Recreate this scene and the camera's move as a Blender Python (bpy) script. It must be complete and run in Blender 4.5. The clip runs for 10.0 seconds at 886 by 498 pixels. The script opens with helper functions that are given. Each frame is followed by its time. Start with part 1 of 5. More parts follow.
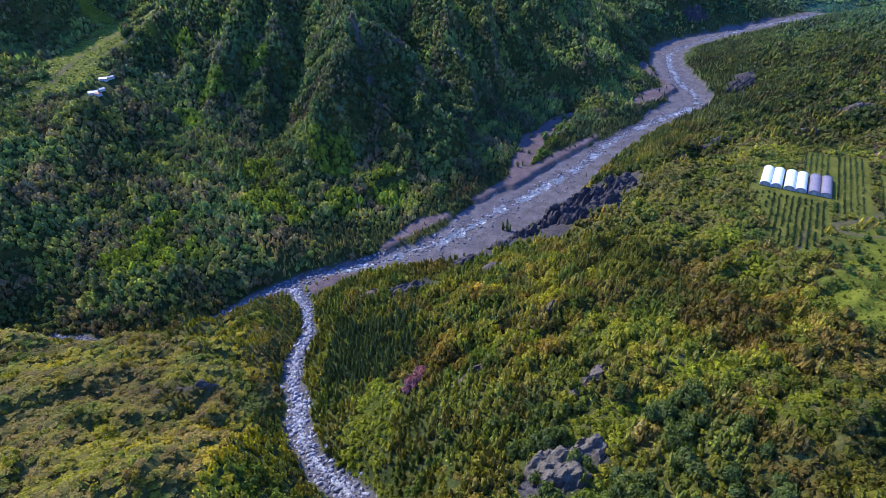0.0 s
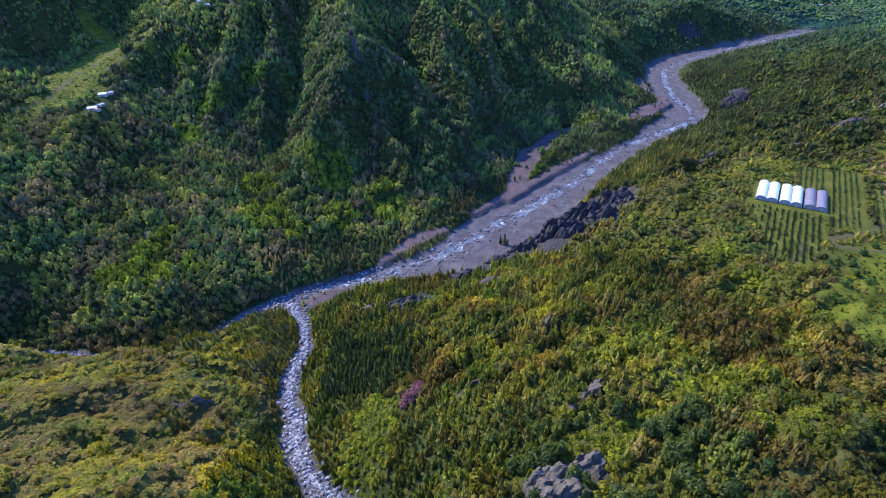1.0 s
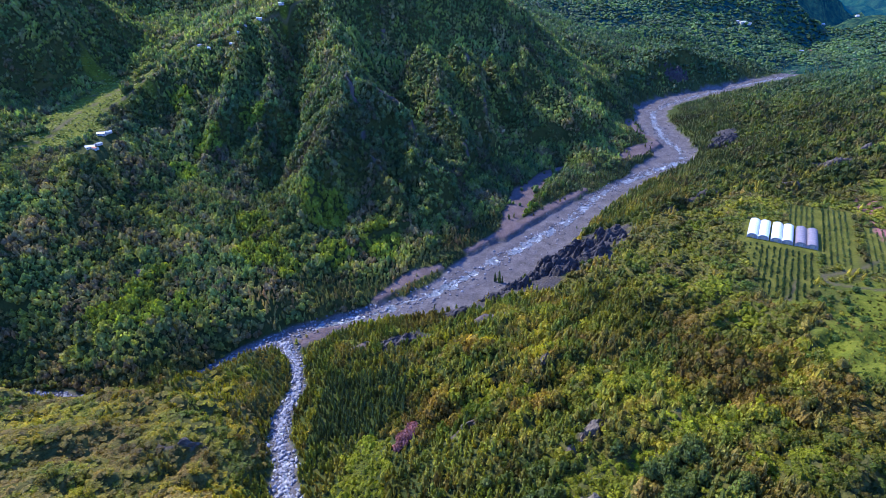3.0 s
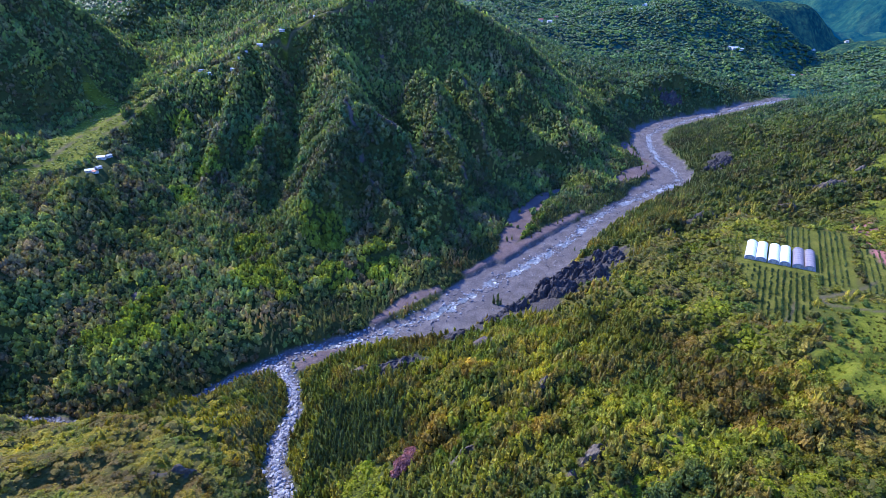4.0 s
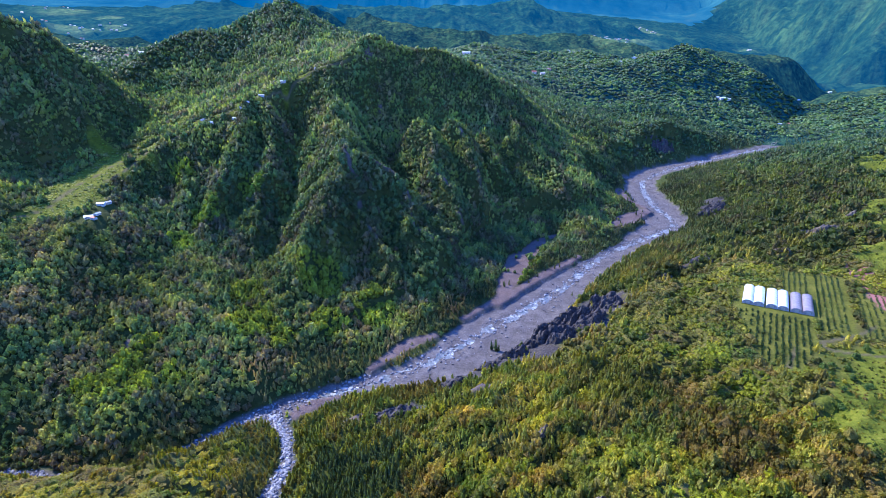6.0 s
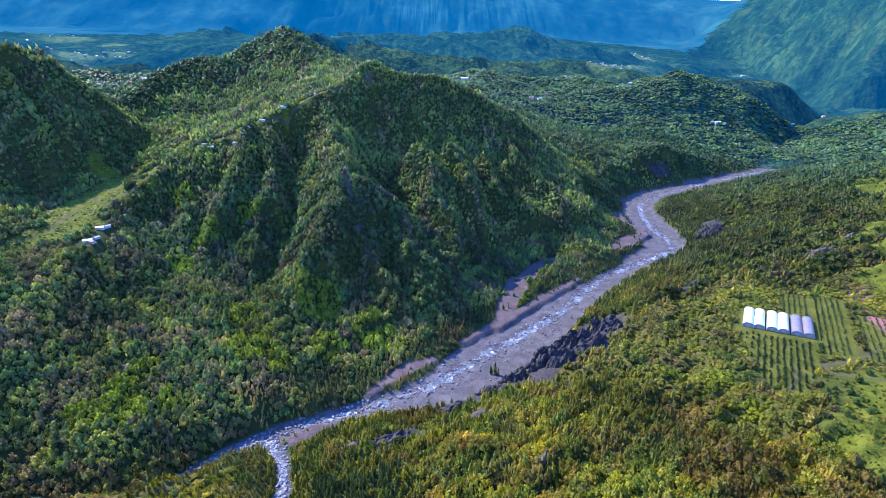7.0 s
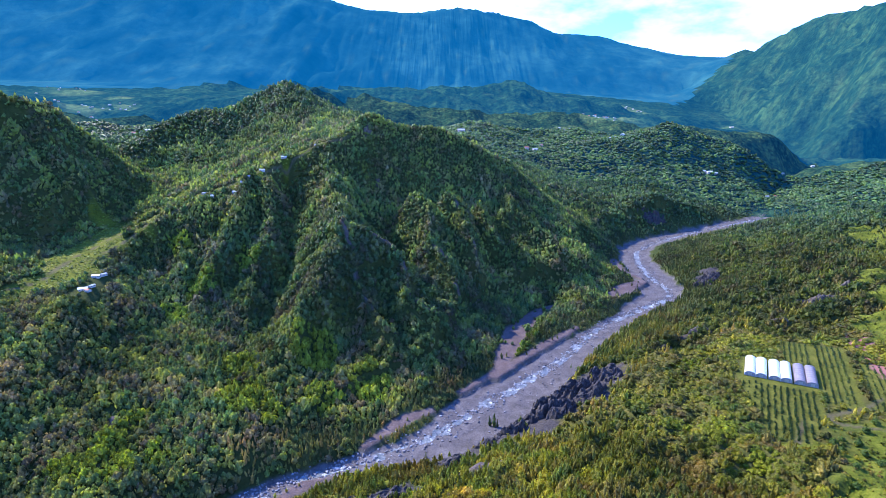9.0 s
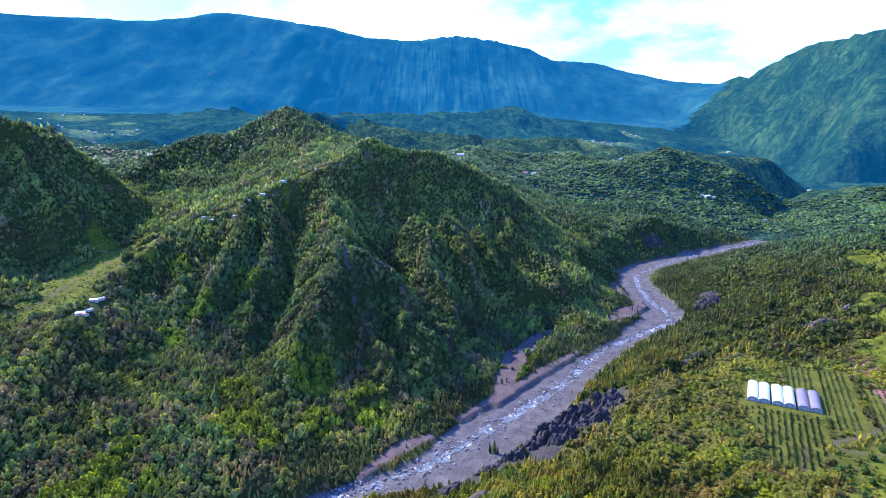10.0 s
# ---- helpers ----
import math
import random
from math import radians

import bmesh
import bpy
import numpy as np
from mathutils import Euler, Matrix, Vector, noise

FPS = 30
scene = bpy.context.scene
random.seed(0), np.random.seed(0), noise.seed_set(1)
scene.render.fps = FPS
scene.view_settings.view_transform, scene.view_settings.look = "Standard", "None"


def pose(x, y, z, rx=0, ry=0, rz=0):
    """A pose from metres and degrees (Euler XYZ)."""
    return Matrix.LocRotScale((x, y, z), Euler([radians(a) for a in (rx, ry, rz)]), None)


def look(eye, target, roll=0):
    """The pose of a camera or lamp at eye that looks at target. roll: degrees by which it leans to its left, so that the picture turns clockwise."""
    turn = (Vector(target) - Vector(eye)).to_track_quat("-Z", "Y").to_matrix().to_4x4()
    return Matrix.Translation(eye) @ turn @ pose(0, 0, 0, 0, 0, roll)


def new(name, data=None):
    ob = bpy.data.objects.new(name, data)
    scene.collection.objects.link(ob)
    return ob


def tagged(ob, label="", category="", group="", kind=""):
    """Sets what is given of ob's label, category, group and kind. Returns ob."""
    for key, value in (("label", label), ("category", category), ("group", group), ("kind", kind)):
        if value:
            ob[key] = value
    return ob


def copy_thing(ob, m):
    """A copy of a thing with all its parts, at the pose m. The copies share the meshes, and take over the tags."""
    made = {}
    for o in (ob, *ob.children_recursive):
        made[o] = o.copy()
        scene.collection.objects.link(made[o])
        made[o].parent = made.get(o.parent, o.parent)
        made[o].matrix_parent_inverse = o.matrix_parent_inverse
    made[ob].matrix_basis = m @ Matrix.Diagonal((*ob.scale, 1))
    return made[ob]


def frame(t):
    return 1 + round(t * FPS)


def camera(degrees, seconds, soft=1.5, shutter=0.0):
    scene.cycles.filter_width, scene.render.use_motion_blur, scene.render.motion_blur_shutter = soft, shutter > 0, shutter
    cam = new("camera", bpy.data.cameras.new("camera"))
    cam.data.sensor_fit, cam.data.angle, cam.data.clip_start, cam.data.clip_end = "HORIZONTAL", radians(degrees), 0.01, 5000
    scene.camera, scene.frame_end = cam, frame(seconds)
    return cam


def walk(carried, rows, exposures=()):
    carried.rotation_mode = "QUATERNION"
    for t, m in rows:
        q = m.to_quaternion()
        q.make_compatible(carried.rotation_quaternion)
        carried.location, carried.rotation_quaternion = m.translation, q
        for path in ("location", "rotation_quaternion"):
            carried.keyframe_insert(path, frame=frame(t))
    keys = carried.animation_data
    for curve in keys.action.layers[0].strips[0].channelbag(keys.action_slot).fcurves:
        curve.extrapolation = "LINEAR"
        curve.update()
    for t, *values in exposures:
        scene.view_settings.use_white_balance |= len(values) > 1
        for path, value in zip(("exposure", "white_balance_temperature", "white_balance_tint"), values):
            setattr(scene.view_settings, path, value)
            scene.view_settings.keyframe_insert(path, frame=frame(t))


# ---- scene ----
# The valley from a hovering camera: z = 0 is the river where it leaves the plan, x to the right, y up the valley.
cam = camera(80.15, 10.0, soft=0.45)
TURNS = [(0, 56.458, 0.28, 1.203), (0.5, 57.169, 0.231, 1.084), (1, 58.008, 0.19, 0.953), (1.5, 59.004, 0.116, 0.829),
         (2, 60.002, 0.083, 0.691), (2.5, 61.002, -0.013, 0.568), (4, 64.508, -0.053, 0.204), (4.5, 65.769, 0.0, 0.122),
         (5, 67.0, 0.0, 0.0), (5.5, 68.213, -0.043, -0.071), (7, 71.946, 0.006, -0.285), (7.5, 73.237, 0.047, -0.339),
         (8, 74.533, 0.027, -0.423), (8.5, 75.829, -0.009, -0.499), (9, 77.145, -0.009, -0.577), (9.5, 78.439, -0.023, -0.603),
         (10, 79.727, -0.007, -0.642)]
walk(cam, [(t, pose(0.0, 0.04 * t, 250, rx, ry, rz)) for t, rx, ry, rz in TURNS], exposures=[(0, 0.72, 6200, 11), (4, 1.02, 6020, 11), (7.5, 1.25, 6150, 11), (10, 1.21, 6330, 11)])

# ---- light ----
SUN_EL, SUN_AZ = radians(39), radians(-50)      # azimuth from +y, clockwise
sun_way = Vector((math.sin(SUN_AZ) * math.cos(SUN_EL), math.cos(SUN_AZ) * math.cos(SUN_EL), math.sin(SUN_EL)))
sun_data = bpy.data.lights.new("sun", "SUN")
sun_data.energy, sun_data.angle, sun_data.color = 5.0, radians(0.5), (1.0, 0.92, 0.77)
sun_lamp = new("sun", sun_data)
sun_lamp.matrix_world = look(sun_way * 900, (0, 0, 0))

world = bpy.data.worlds.new("sky")
scene.world = world
world.use_nodes = True
wn, wl = world.node_tree.nodes, world.node_tree.links
wn.clear()
w_out, w_bg = wn.new("ShaderNodeOutputWorld"), wn.new("ShaderNodeBackground")
w_sky = wn.new("ShaderNodeTexSky")
w_sky.sky_type, w_sky.sun_disc = "NISHITA", False
w_sky.sun_elevation, w_sky.sun_rotation, w_sky.altitude = SUN_EL, SUN_AZ, 900
w_bg.inputs["Strength"].default_value = 0.18
w_co = wn.new("ShaderNodeTexCoord")
w_map = wn.new("ShaderNodeMapping")
w_map.inputs["Scale"].default_value = (1.0, 1.0, 2.4)
w_noise = wn.new("ShaderNodeTexNoise")
w_noise.inputs["Scale"].default_value, w_noise.inputs["Detail"].default_value, w_noise.inputs["Roughness"].default_value = 3.2, 9, 0.55
w_ramp = wn.new("ShaderNodeValToRGB")
w_ramp.color_ramp.elements[0].position, w_ramp.color_ramp.elements[1].position = 0.44, 0.56
w_mix = wn.new("ShaderNodeMix")
w_mix.data_type = "RGBA"
w_mix.inputs["B"].default_value = (3.4, 5.3, 10.5, 1)
wl.new(w_co.outputs["Generated"], w_map.inputs["Vector"])
wl.new(w_map.outputs["Vector"], w_noise.inputs["Vector"])
w_sep, w_low = wn.new("ShaderNodeSeparateXYZ"), wn.new("ShaderNodeMath")
w_low.operation = "MULTIPLY_ADD"        # cloud gathers towards the ridges and clears overhead
w_low.inputs[1].default_value, w_low.inputs[2].default_value = -0.42, 0.115
w_add = wn.new("ShaderNodeMath")
w_add.operation = "ADD"
wl.new(w_co.outputs["Generated"], w_sep.inputs["Vector"])
wl.new(w_sep.outputs["Z"], w_low.inputs[0])
wl.new(w_noise.outputs["Fac"], w_add.inputs[0])
wl.new(w_low.outputs["Value"], w_add.inputs[1])
wl.new(w_add.outputs["Value"], w_ramp.inputs["Fac"])
wl.new(w_ramp.outputs["Color"], w_mix.inputs["Factor"])
w_tint = wn.new("ShaderNodeMix")
w_tint.data_type, w_tint.blend_type = "RGBA", "MULTIPLY"
w_tint.inputs["Factor"].default_value = 1.0
w_tint.inputs["B"].default_value = (0.42, 0.95, 2.2, 1)
wl.new(w_sky.outputs["Color"], w_tint.inputs["A"])
wl.new(w_tint.outputs["Result"], w_mix.inputs["A"])
wl.new(w_mix.outputs["Result"], w_bg.inputs["Color"])
wl.new(w_bg.outputs["Background"], w_out.inputs["Surface"])


# ---- materials ----
class Mat:
    """A small helper round a node material."""

    def __init__(self, name, rough=0.9):
        self.mat = bpy.data.materials.new(name)
        self.mat.use_nodes = True
        self.nodes, self.links = self.mat.node_tree.nodes, self.mat.node_tree.links
        self.bsdf = self.nodes["Principled BSDF"]
        self.bsdf.inputs["Roughness"].default_value = rough
        self.bsdf.inputs["Specular IOR Level"].default_value = 0.25

    def node(self, kind, **values):
        n = self.nodes.new(kind)
        for key, value in values.items():
            n.inputs[key.replace("_", " ")].default_value = value
        return n

    def link(self, a, b):
        self.links.new(a, b)

    def coords(self):
        return self.node("ShaderNodeTexCoord").outputs["Object"]

    def noise(self, scale, detail=4, rough=0.6, vector=None):
        n = self.node("ShaderNodeTexNoise", Scale=scale, Detail=detail, Roughness=rough)
        self.link(vector if vector is not None else self.coords(), n.inputs["Vector"])
        return n.outputs["Fac"]

    def ramp(self, fac, stops):
        n = self.node("ShaderNodeValToRGB")
        el = n.color_ramp.elements
        while len(el) < len(stops):
            el.new(0.5)
        for e, (at, col) in zip(el, stops):
            e.position, e.color = at, (*col, 1) if len(col) == 3 else col
        self.link(fac, n.inputs["Fac"])
        return n.outputs["Color"]

    def attr(self, name, out="Fac"):
        n = self.node("ShaderNodeAttribute")
        n.attribute_name = name
        return n.outputs[out]

    def mix(self, fac, a, b, blend="MIX"):
        n = self.node("ShaderNodeMix")
        n.data_type, n.blend_type = "RGBA", blend
        for sock, v in (("Factor", fac), ("A", a), ("B", b)):
            if isinstance(v, (int, float)):
                n.inputs[sock].default_value = v
            elif isinstance(v, tuple):
                n.inputs[sock].default_value = (*v, 1)
            else:
                self.link(v, n.inputs[sock])
        return n.outputs["Result"]

    def math(self, op, a, b=0.0):
        n = self.node("ShaderNodeMath")
        n.operation = op
        for i, v in enumerate((a, b)):
            if isinstance(v, (int, float)):
                n.inputs[i].default_value = v
            else:
                self.link(v, n.inputs[i])
        return n.outputs[0]

    def color(self, sock):
        self.link(sock, self.bsdf.inputs["Base Color"])
        return self

    def bump(self, fac, strength, distance):
        n = self.node("ShaderNodeBump", Strength=strength, Distance=distance)
        self.link(fac, n.inputs["Height"])
        self.link(n.outputs["Normal"], self.bsdf.inputs["Normal"])
        return self


def plain(name, a, b, scale, rough=0.8, metal=0.0, bump=0.0):
    """Paint, wood or sheet that varies between two tones."""
    m = Mat(name, rough)
    big, small = m.noise(scale, 5), m.noise(scale * 7, 3)
    m.color(m.ramp(m.math("ADD", m.math("MULTIPLY", big, 0.65), m.math("MULTIPLY", small, 0.35)), [(0.36, a), (0.66, b)]))
    m.bsdf.inputs["Metallic"].default_value = metal
    if bump:
        m.bump(small, 0.5, bump)
    return m.mat


def leaf_material(name):
    """Foliage: colour of each plant from its own attribute, light passing partly through."""
    m = Mat(name, 0.5)
    n = m.noise(0.9, 3)
    base = m.mix(m.math("MULTIPLY", n, 0.4), m.attr("col", "Color"), (0.02, 0.035, 0.012))
    sprays = m.ramp(m.noise(1.7, 3, 0.7), [(0.36, (0.52, 0.55, 0.56)), (0.5, (1.0, 1.0, 1.0)), (0.66, (1.45, 1.42, 1.3))])
    base = m.mix(1.0, base, sprays, "MULTIPLY")
    own = m.node("ShaderNodeObjectInfo").outputs["Random"]
    base = m.mix(1.0, base, m.ramp(own, [(0.0, (0.72, 0.75, 0.8)), (0.5, (1.0, 1.0, 1.0)), (1.0, (1.35, 1.2, 1.0))]), "MULTIPLY")
    m.color(base)
    m.bump(m.noise(2.2, 4, 0.7), 1.0, 0.6)
    m.bsdf.inputs["Specular IOR Level"].default_value = 0.22
    tr = m.node("ShaderNodeBsdfTranslucent")
    m.link(m.mix(1.0, base, (1.1, 1.15, 0.5), "MULTIPLY"), tr.inputs["Color"])
    sh = m.node("ShaderNodeMixShader", Fac=0.36)
    m.link(m.bsdf.outputs[0], sh.inputs[1])
    m.link(tr.outputs[0], sh.inputs[2])
    m.link(sh.outputs[0], m.nodes["Material Output"].inputs["Surface"])
    return m.mat


def ground_material():
    m = Mat("ground", 0.95)
    m.bsdf.inputs["Specular IOR Level"].default_value = 0.05
    big, mid, fine = m.noise(0.012, 6), m.noise(0.09, 6), m.noise(0.7, 5, 0.7)
    blend = m.math("ADD", m.math("MULTIPLY", mid, 0.5), m.math("MULTIPLY", fine, 0.5))
    floor = m.ramp(blend, [(0.3, (0.018, 0.028, 0.009)), (0.5, (0.038, 0.050, 0.014)), (0.68, (0.068, 0.068, 0.024))])
    grass = m.ramp(blend, [(0.36, (0.036, 0.045, 0.008)), (0.5, (0.095, 0.112, 0.012)), (0.64, (0.160, 0.155, 0.022))])
    dry = m.ramp(blend, [(0.3, (0.042, 0.043, 0.012)), (0.5, (0.095, 0.085, 0.022)), (0.7, (0.165, 0.125, 0.042))])
    rock = m.ramp(fine, [(0.28, (0.020, 0.018, 0.019)), (0.5, (0.050, 0.044, 0.045)), (0.72, (0.100, 0.088, 0.088))])
    gravel = m.ramp(blend, [(0.32, (0.046, 0.041, 0.043)), (0.5, (0.098, 0.087, 0.090)), (0.68, (0.175, 0.158, 0.160))])
    earth = m.ramp(blend, [(0.3, (0.060, 0.045, 0.046)), (0.5, (0.100, 0.074, 0.075)), (0.7, (0.155, 0.120, 0.118))])
    far = m.ramp(m.math("ADD", m.math("MULTIPLY", big, 0.4), m.math("MULTIPLY", m.noise(0.045, 7, 0.65), 0.6)),
                 [(0.36, (0.016, 0.034, 0.012)), (0.5, (0.038, 0.070, 0.018)), (0.64, (0.085, 0.120, 0.030))])
    c = m.mix(m.attr("grass"), floor, grass)
    c = m.mix(m.attr("dry"), c, dry)
    c = m.mix(m.attr("far"), c, far)
    c = m.mix(m.attr("rock"), c, rock)
    c = m.mix(m.attr("earth"), c, earth)
    c = m.mix(m.math("MULTIPLY", m.attr("red"), 0.7), c, (0.36, 0.14, 0.12))
    c = m.mix(m.attr("gravel"), c, gravel)
    m.color(c)
    m.bump(m.math("ADD", m.math("MULTIPLY", mid, 1.2), fine), 0.8, 1.2)
    return m.mat


def backdrop_material(name, tones, haze_glow, strength, coarse, fine, relief, crown, leafy):
    """Remote wooded mountains, haze put in as a blue emission; the pattern runs down the slopes, crowns of trees on it.
    """
    m = Mat(name, 1.0)
    mp = m.node("ShaderNodeMapping", Scale=(1.0, 1.0, 0.4))
    m.link(m.coords(), mp.inputs["Vector"])
    v = mp.outputs["Vector"]
    n = m.math("ADD", m.math("MULTIPLY", m.noise(coarse, 6, 0.6, v), 0.45), m.math("MULTIPLY", m.noise(fine, 6, 0.68, v), 0.55))
    c = m.ramp(n, [(0.38, tones[0]), (0.5, tones[1]), (0.62, tones[2])])
    lawn = m.ramp(m.noise(fine * 0.6, 5), [(0.35, (0.04, 0.08, 0.025)), (0.65, (0.12, 0.155, 0.05))])
    c = m.mix(m.attr("grass"), c, lawn)
    cell = m.node("ShaderNodeTexVoronoi", Scale=crown, Randomness=1.0)
    m.link(m.coords(), cell.inputs["Vector"])
    c = m.mix(1.0, c, m.ramp(cell.outputs["Color"], [(0.2, (1 - leafy,) * 3), (0.8, (1 + leafy,) * 3)]), "MULTIPLY")
    m.color(c)
    m.bump(m.math("SUBTRACT", n, m.math("MULTIPLY", cell.outputs["Distance"], leafy)), 1.0, relief)
    m.bsdf.inputs["Specular IOR Level"].default_value = 0.0
    # even blue emission in place of the haze before the mountains
    m.bsdf.inputs["Emission Color"].default_value = (*haze_glow, 1)
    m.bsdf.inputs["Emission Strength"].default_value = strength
    return m.mat


M_GROUND, M_LEAF = ground_material(), leaf_material("foliage")
# haze by distance: stronger blue glow each tier, bluish tones on the rim
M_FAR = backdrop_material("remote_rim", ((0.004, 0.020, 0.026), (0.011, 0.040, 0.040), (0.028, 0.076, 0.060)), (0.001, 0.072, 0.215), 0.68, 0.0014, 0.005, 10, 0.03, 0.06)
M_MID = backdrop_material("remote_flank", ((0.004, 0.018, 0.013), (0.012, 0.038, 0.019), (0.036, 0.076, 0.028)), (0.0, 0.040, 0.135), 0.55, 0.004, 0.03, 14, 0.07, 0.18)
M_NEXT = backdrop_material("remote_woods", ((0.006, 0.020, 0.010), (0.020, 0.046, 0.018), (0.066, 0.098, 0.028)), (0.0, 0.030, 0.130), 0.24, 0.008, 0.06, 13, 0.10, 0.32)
M_BARK = plain("bark", (0.06, 0.045, 0.035), (0.15, 0.12, 0.10), 1.5)


# ---- noise ----
def hash2(ix, iy, seed):
    h = (ix.astype(np.int64) * 374761393 + iy.astype(np.int64) * 668265263 + seed * 1442695041) & 0xFFFFFFFF
    h = ((h ^ (h >> 13)) * 1274126177) & 0xFFFFFFFF
    return ((h ^ (h >> 16)) & 0xFFFFFF) / float(0xFFFFFF)


def pn(x, y, seed=0):
    """Gradient noise, about -1 to 1."""
    ix, iy = np.floor(x), np.floor(y)
    fx, fy = x - ix, y - iy
    u, v = fx * fx * fx * (fx * (fx * 6 - 15) + 10), fy * fy * fy * (fy * (fy * 6 - 15) + 10)
    out = 0
    for dx in (0, 1):
        for dy in (0, 1):
            a = hash2(ix + dx, iy + dy, seed) * 2 * math.pi
            g = np.cos(a) * (fx - dx) + np.sin(a) * (fy - dy)
            out = out + g * (u if dx else 1 - u) * (v if dy else 1 - v)
    return out * 1.5


def fbm(x, y, octaves=4, seed=0, gain=0.5):
    s, a, f = 0, 1.0, 1.0
    for o in range(octaves):
        s, a, f = s + a * pn(x * f, y * f, seed + o), a * gain, f * 2.03
    return s


def ridged(x, y, octaves=3, seed=0, gain=0.5):
    s, a, f = 0, 1.0, 1.0
    for o in range(octaves):
        s, a, f = s + a * (1 - 2 * np.abs(pn(x * f, y * f, seed + o))), a * gain, f * 2.1
    return s


def sstep(a, b, x):
    t = np.clip((x - a) / (b - a), 0, 1)
    return t * t * (3 - 2 * t)


def along(line, x, y):
    """Distance to a polyline of (x, y, value ...) and the values of its nearest place."""
    best, vals = np.full(np.shape(x), 1e9), None
    for a, b in zip(line[:-1], line[1:]):
        ax, ay, bx, by = a[0], a[1], b[0], b[1]
        dx, dy = bx - ax, by - ay
        t = np.clip(((x - ax) * dx + (y - ay) * dy) / (dx * dx + dy * dy + 1e-9), 0, 1)
        d = np.hypot(x - ax - t * dx, y - ay - t * dy)
        near = d < best
        best = np.where(near, d, best)
        v = [p + (q - p) * t for p, q in zip(a[2:], b[2:])]
        vals = v if vals is None else [np.where(near, n, o) for n, o in zip(v, vals)]
    return best, vals


# ---- the lie of the land: lines of valleys, crests, spurs and terraces (x, y, z) ----
river = [(-333, 239, 0), (-275, 255, 3), (-202, 244, 6), (-174, 257, 7), (-146, 287, 8), (-119, 311, 10), (-72, 335,
    13), (-24, 358, 16), (28, 399, 19), (85, 461, 24), (139, 518, 29), (194, 570, 33), (284, 641, 38), (306, 704, 42),
    (310, 803, 46), (346, 896, 49), (422, 943, 54), (533, 1005, 61), (666, 1054, 70)]
left_toe = [(-321, 241, 24), (-268, 261, 28), (-203, 260, 30), (-172, 267, 32), (-142, 288, 30), (-117, 313, 28), (-89,
    337, 24)]
valley = [(679, 1072, 70), (884, 1376, 84), (1562, 2123, 120), (1761, 2514, 211), (1534, 3053, 368)]
stream = [(-35, 121, 35.5), (-48, 136, 31), (-58, 143, 30), (-69, 156, 28), (-80, 175, 25), (-83, 190, 22.5), (-91, 205, 20.5), (-96, 225, 17.7), (-95, 242, 15.6),
    (-94, 257, 13.8), (-103, 283, 12), (-118, 307, 10)]
crest = [(-309, 425, 107), (-318, 462, 113), (-341, 530, 126), (-325, 584, 145), (-288, 649, 169), (-267, 666, 178),
    (-228, 694, 193), (-205, 712, 211), (-188, 727, 214), (-164, 745, 228), (-128, 772, 241), (-116, 806, 258), (-107,
    823, 272), (-94, 828, 272), (-69, 835, 254), (-3, 854, 249), (52, 869, 227), (121, 892, 191), (176, 923, 139), (231,
    936, 102)]
spur_a = [(-150, 720, 212), (-126, 640, 172), (-102, 560, 153), (-113, 518, 128), (-123, 482, 98), (-135, 437, 71)]
spur_a2 = [(-104, 562, 149), (-87, 517, 110), (-65, 485, 74), (-39, 460, 61)]
spur_b = [(-102, 560, 152), (-80, 568, 143), (-54, 556, 131), (-33, 516, 95), (-8, 490, 72)]
spur_c = [(-27, 690, 166), (-21, 675, 164), (-2, 610, 112), (17, 570, 79)]
spur_d = [(17, 705, 159), (20, 690, 157), (40, 650, 119), (54, 625, 80)]
spur_e = [(56, 735, 145), (60, 720, 140), (76, 690, 113), (92, 665, 75)]
spur_f = [(-243, 683, 193), (-234, 603, 155), (-234, 557, 125), (-236, 501, 92), (-233, 455, 64)]
spur_g = [(121, 892, 191), (104, 800, 152), (102, 750, 133), (142, 720, 111), (176, 690, 86), (198, 660, 63)]
spur_h = [(-228, 694, 193), (-201, 630, 153), (-191, 570, 125), (-194, 520, 94)]
spur_i = [(-310, 620, 158), (-281, 590, 134), (-271, 540, 107), (-256, 490, 80)]
left_rib = [(-501, 700, 279), (-463, 655, 228), (-426, 630, 197), (-400, 610, 163)]
left_rib2 = [(-534, 680, 270), (-473, 625, 212), (-433, 600, 172), (-416, 590, 144)]
gully_ab = [(-105, 733, 166), (-96, 657, 110), (-73, 551, 76), (-52, 494, 59), (-43, 449, 44)]
gully_bc = [(-51, 772, 162), (-39, 682, 112), (-19, 579, 80), (-2, 518, 62), (9, 479, 47)]
gully_cd = [(-5, 760, 147), (16, 690, 95), (38, 620, 60), (46, 575, 50)]
gully_de = [(49, 806, 158), (68, 730, 110), (83, 670, 72), (89, 630, 53)]
gully_fa = [(-202, 711, 153), (-187, 622, 111), (-176, 530, 77), (-172, 469, 52)]
gully_h = [(-306, 580, 120), (-289, 524, 97), (-258, 449, 67)]
pre_foot = [(-462, 1744, 311), (-325, 1793, 309), (-157, 1787, 287), (56, 1993, 316), (367, 2092, 320), (556, 2139,
    310)]
left_hill = [(-765, 591, 322), (-632, 632, 306), (-530, 662, 290), (-520, 679, 288), (-507, 694, 282), (-496, 703, 271),
    (-487, 706, 259), (-470, 724, 241), (-447, 729, 223), (-436, 733, 202), (-419, 734, 173), (-405, 735, 147)]
left_low = [(-617, 590, 144), (-542, 645, 126), (-493, 655, 126), (-452, 668, 138)]
left_face = [(-450, 472, 134), (-390, 456, 107), (-337, 423, 98)]
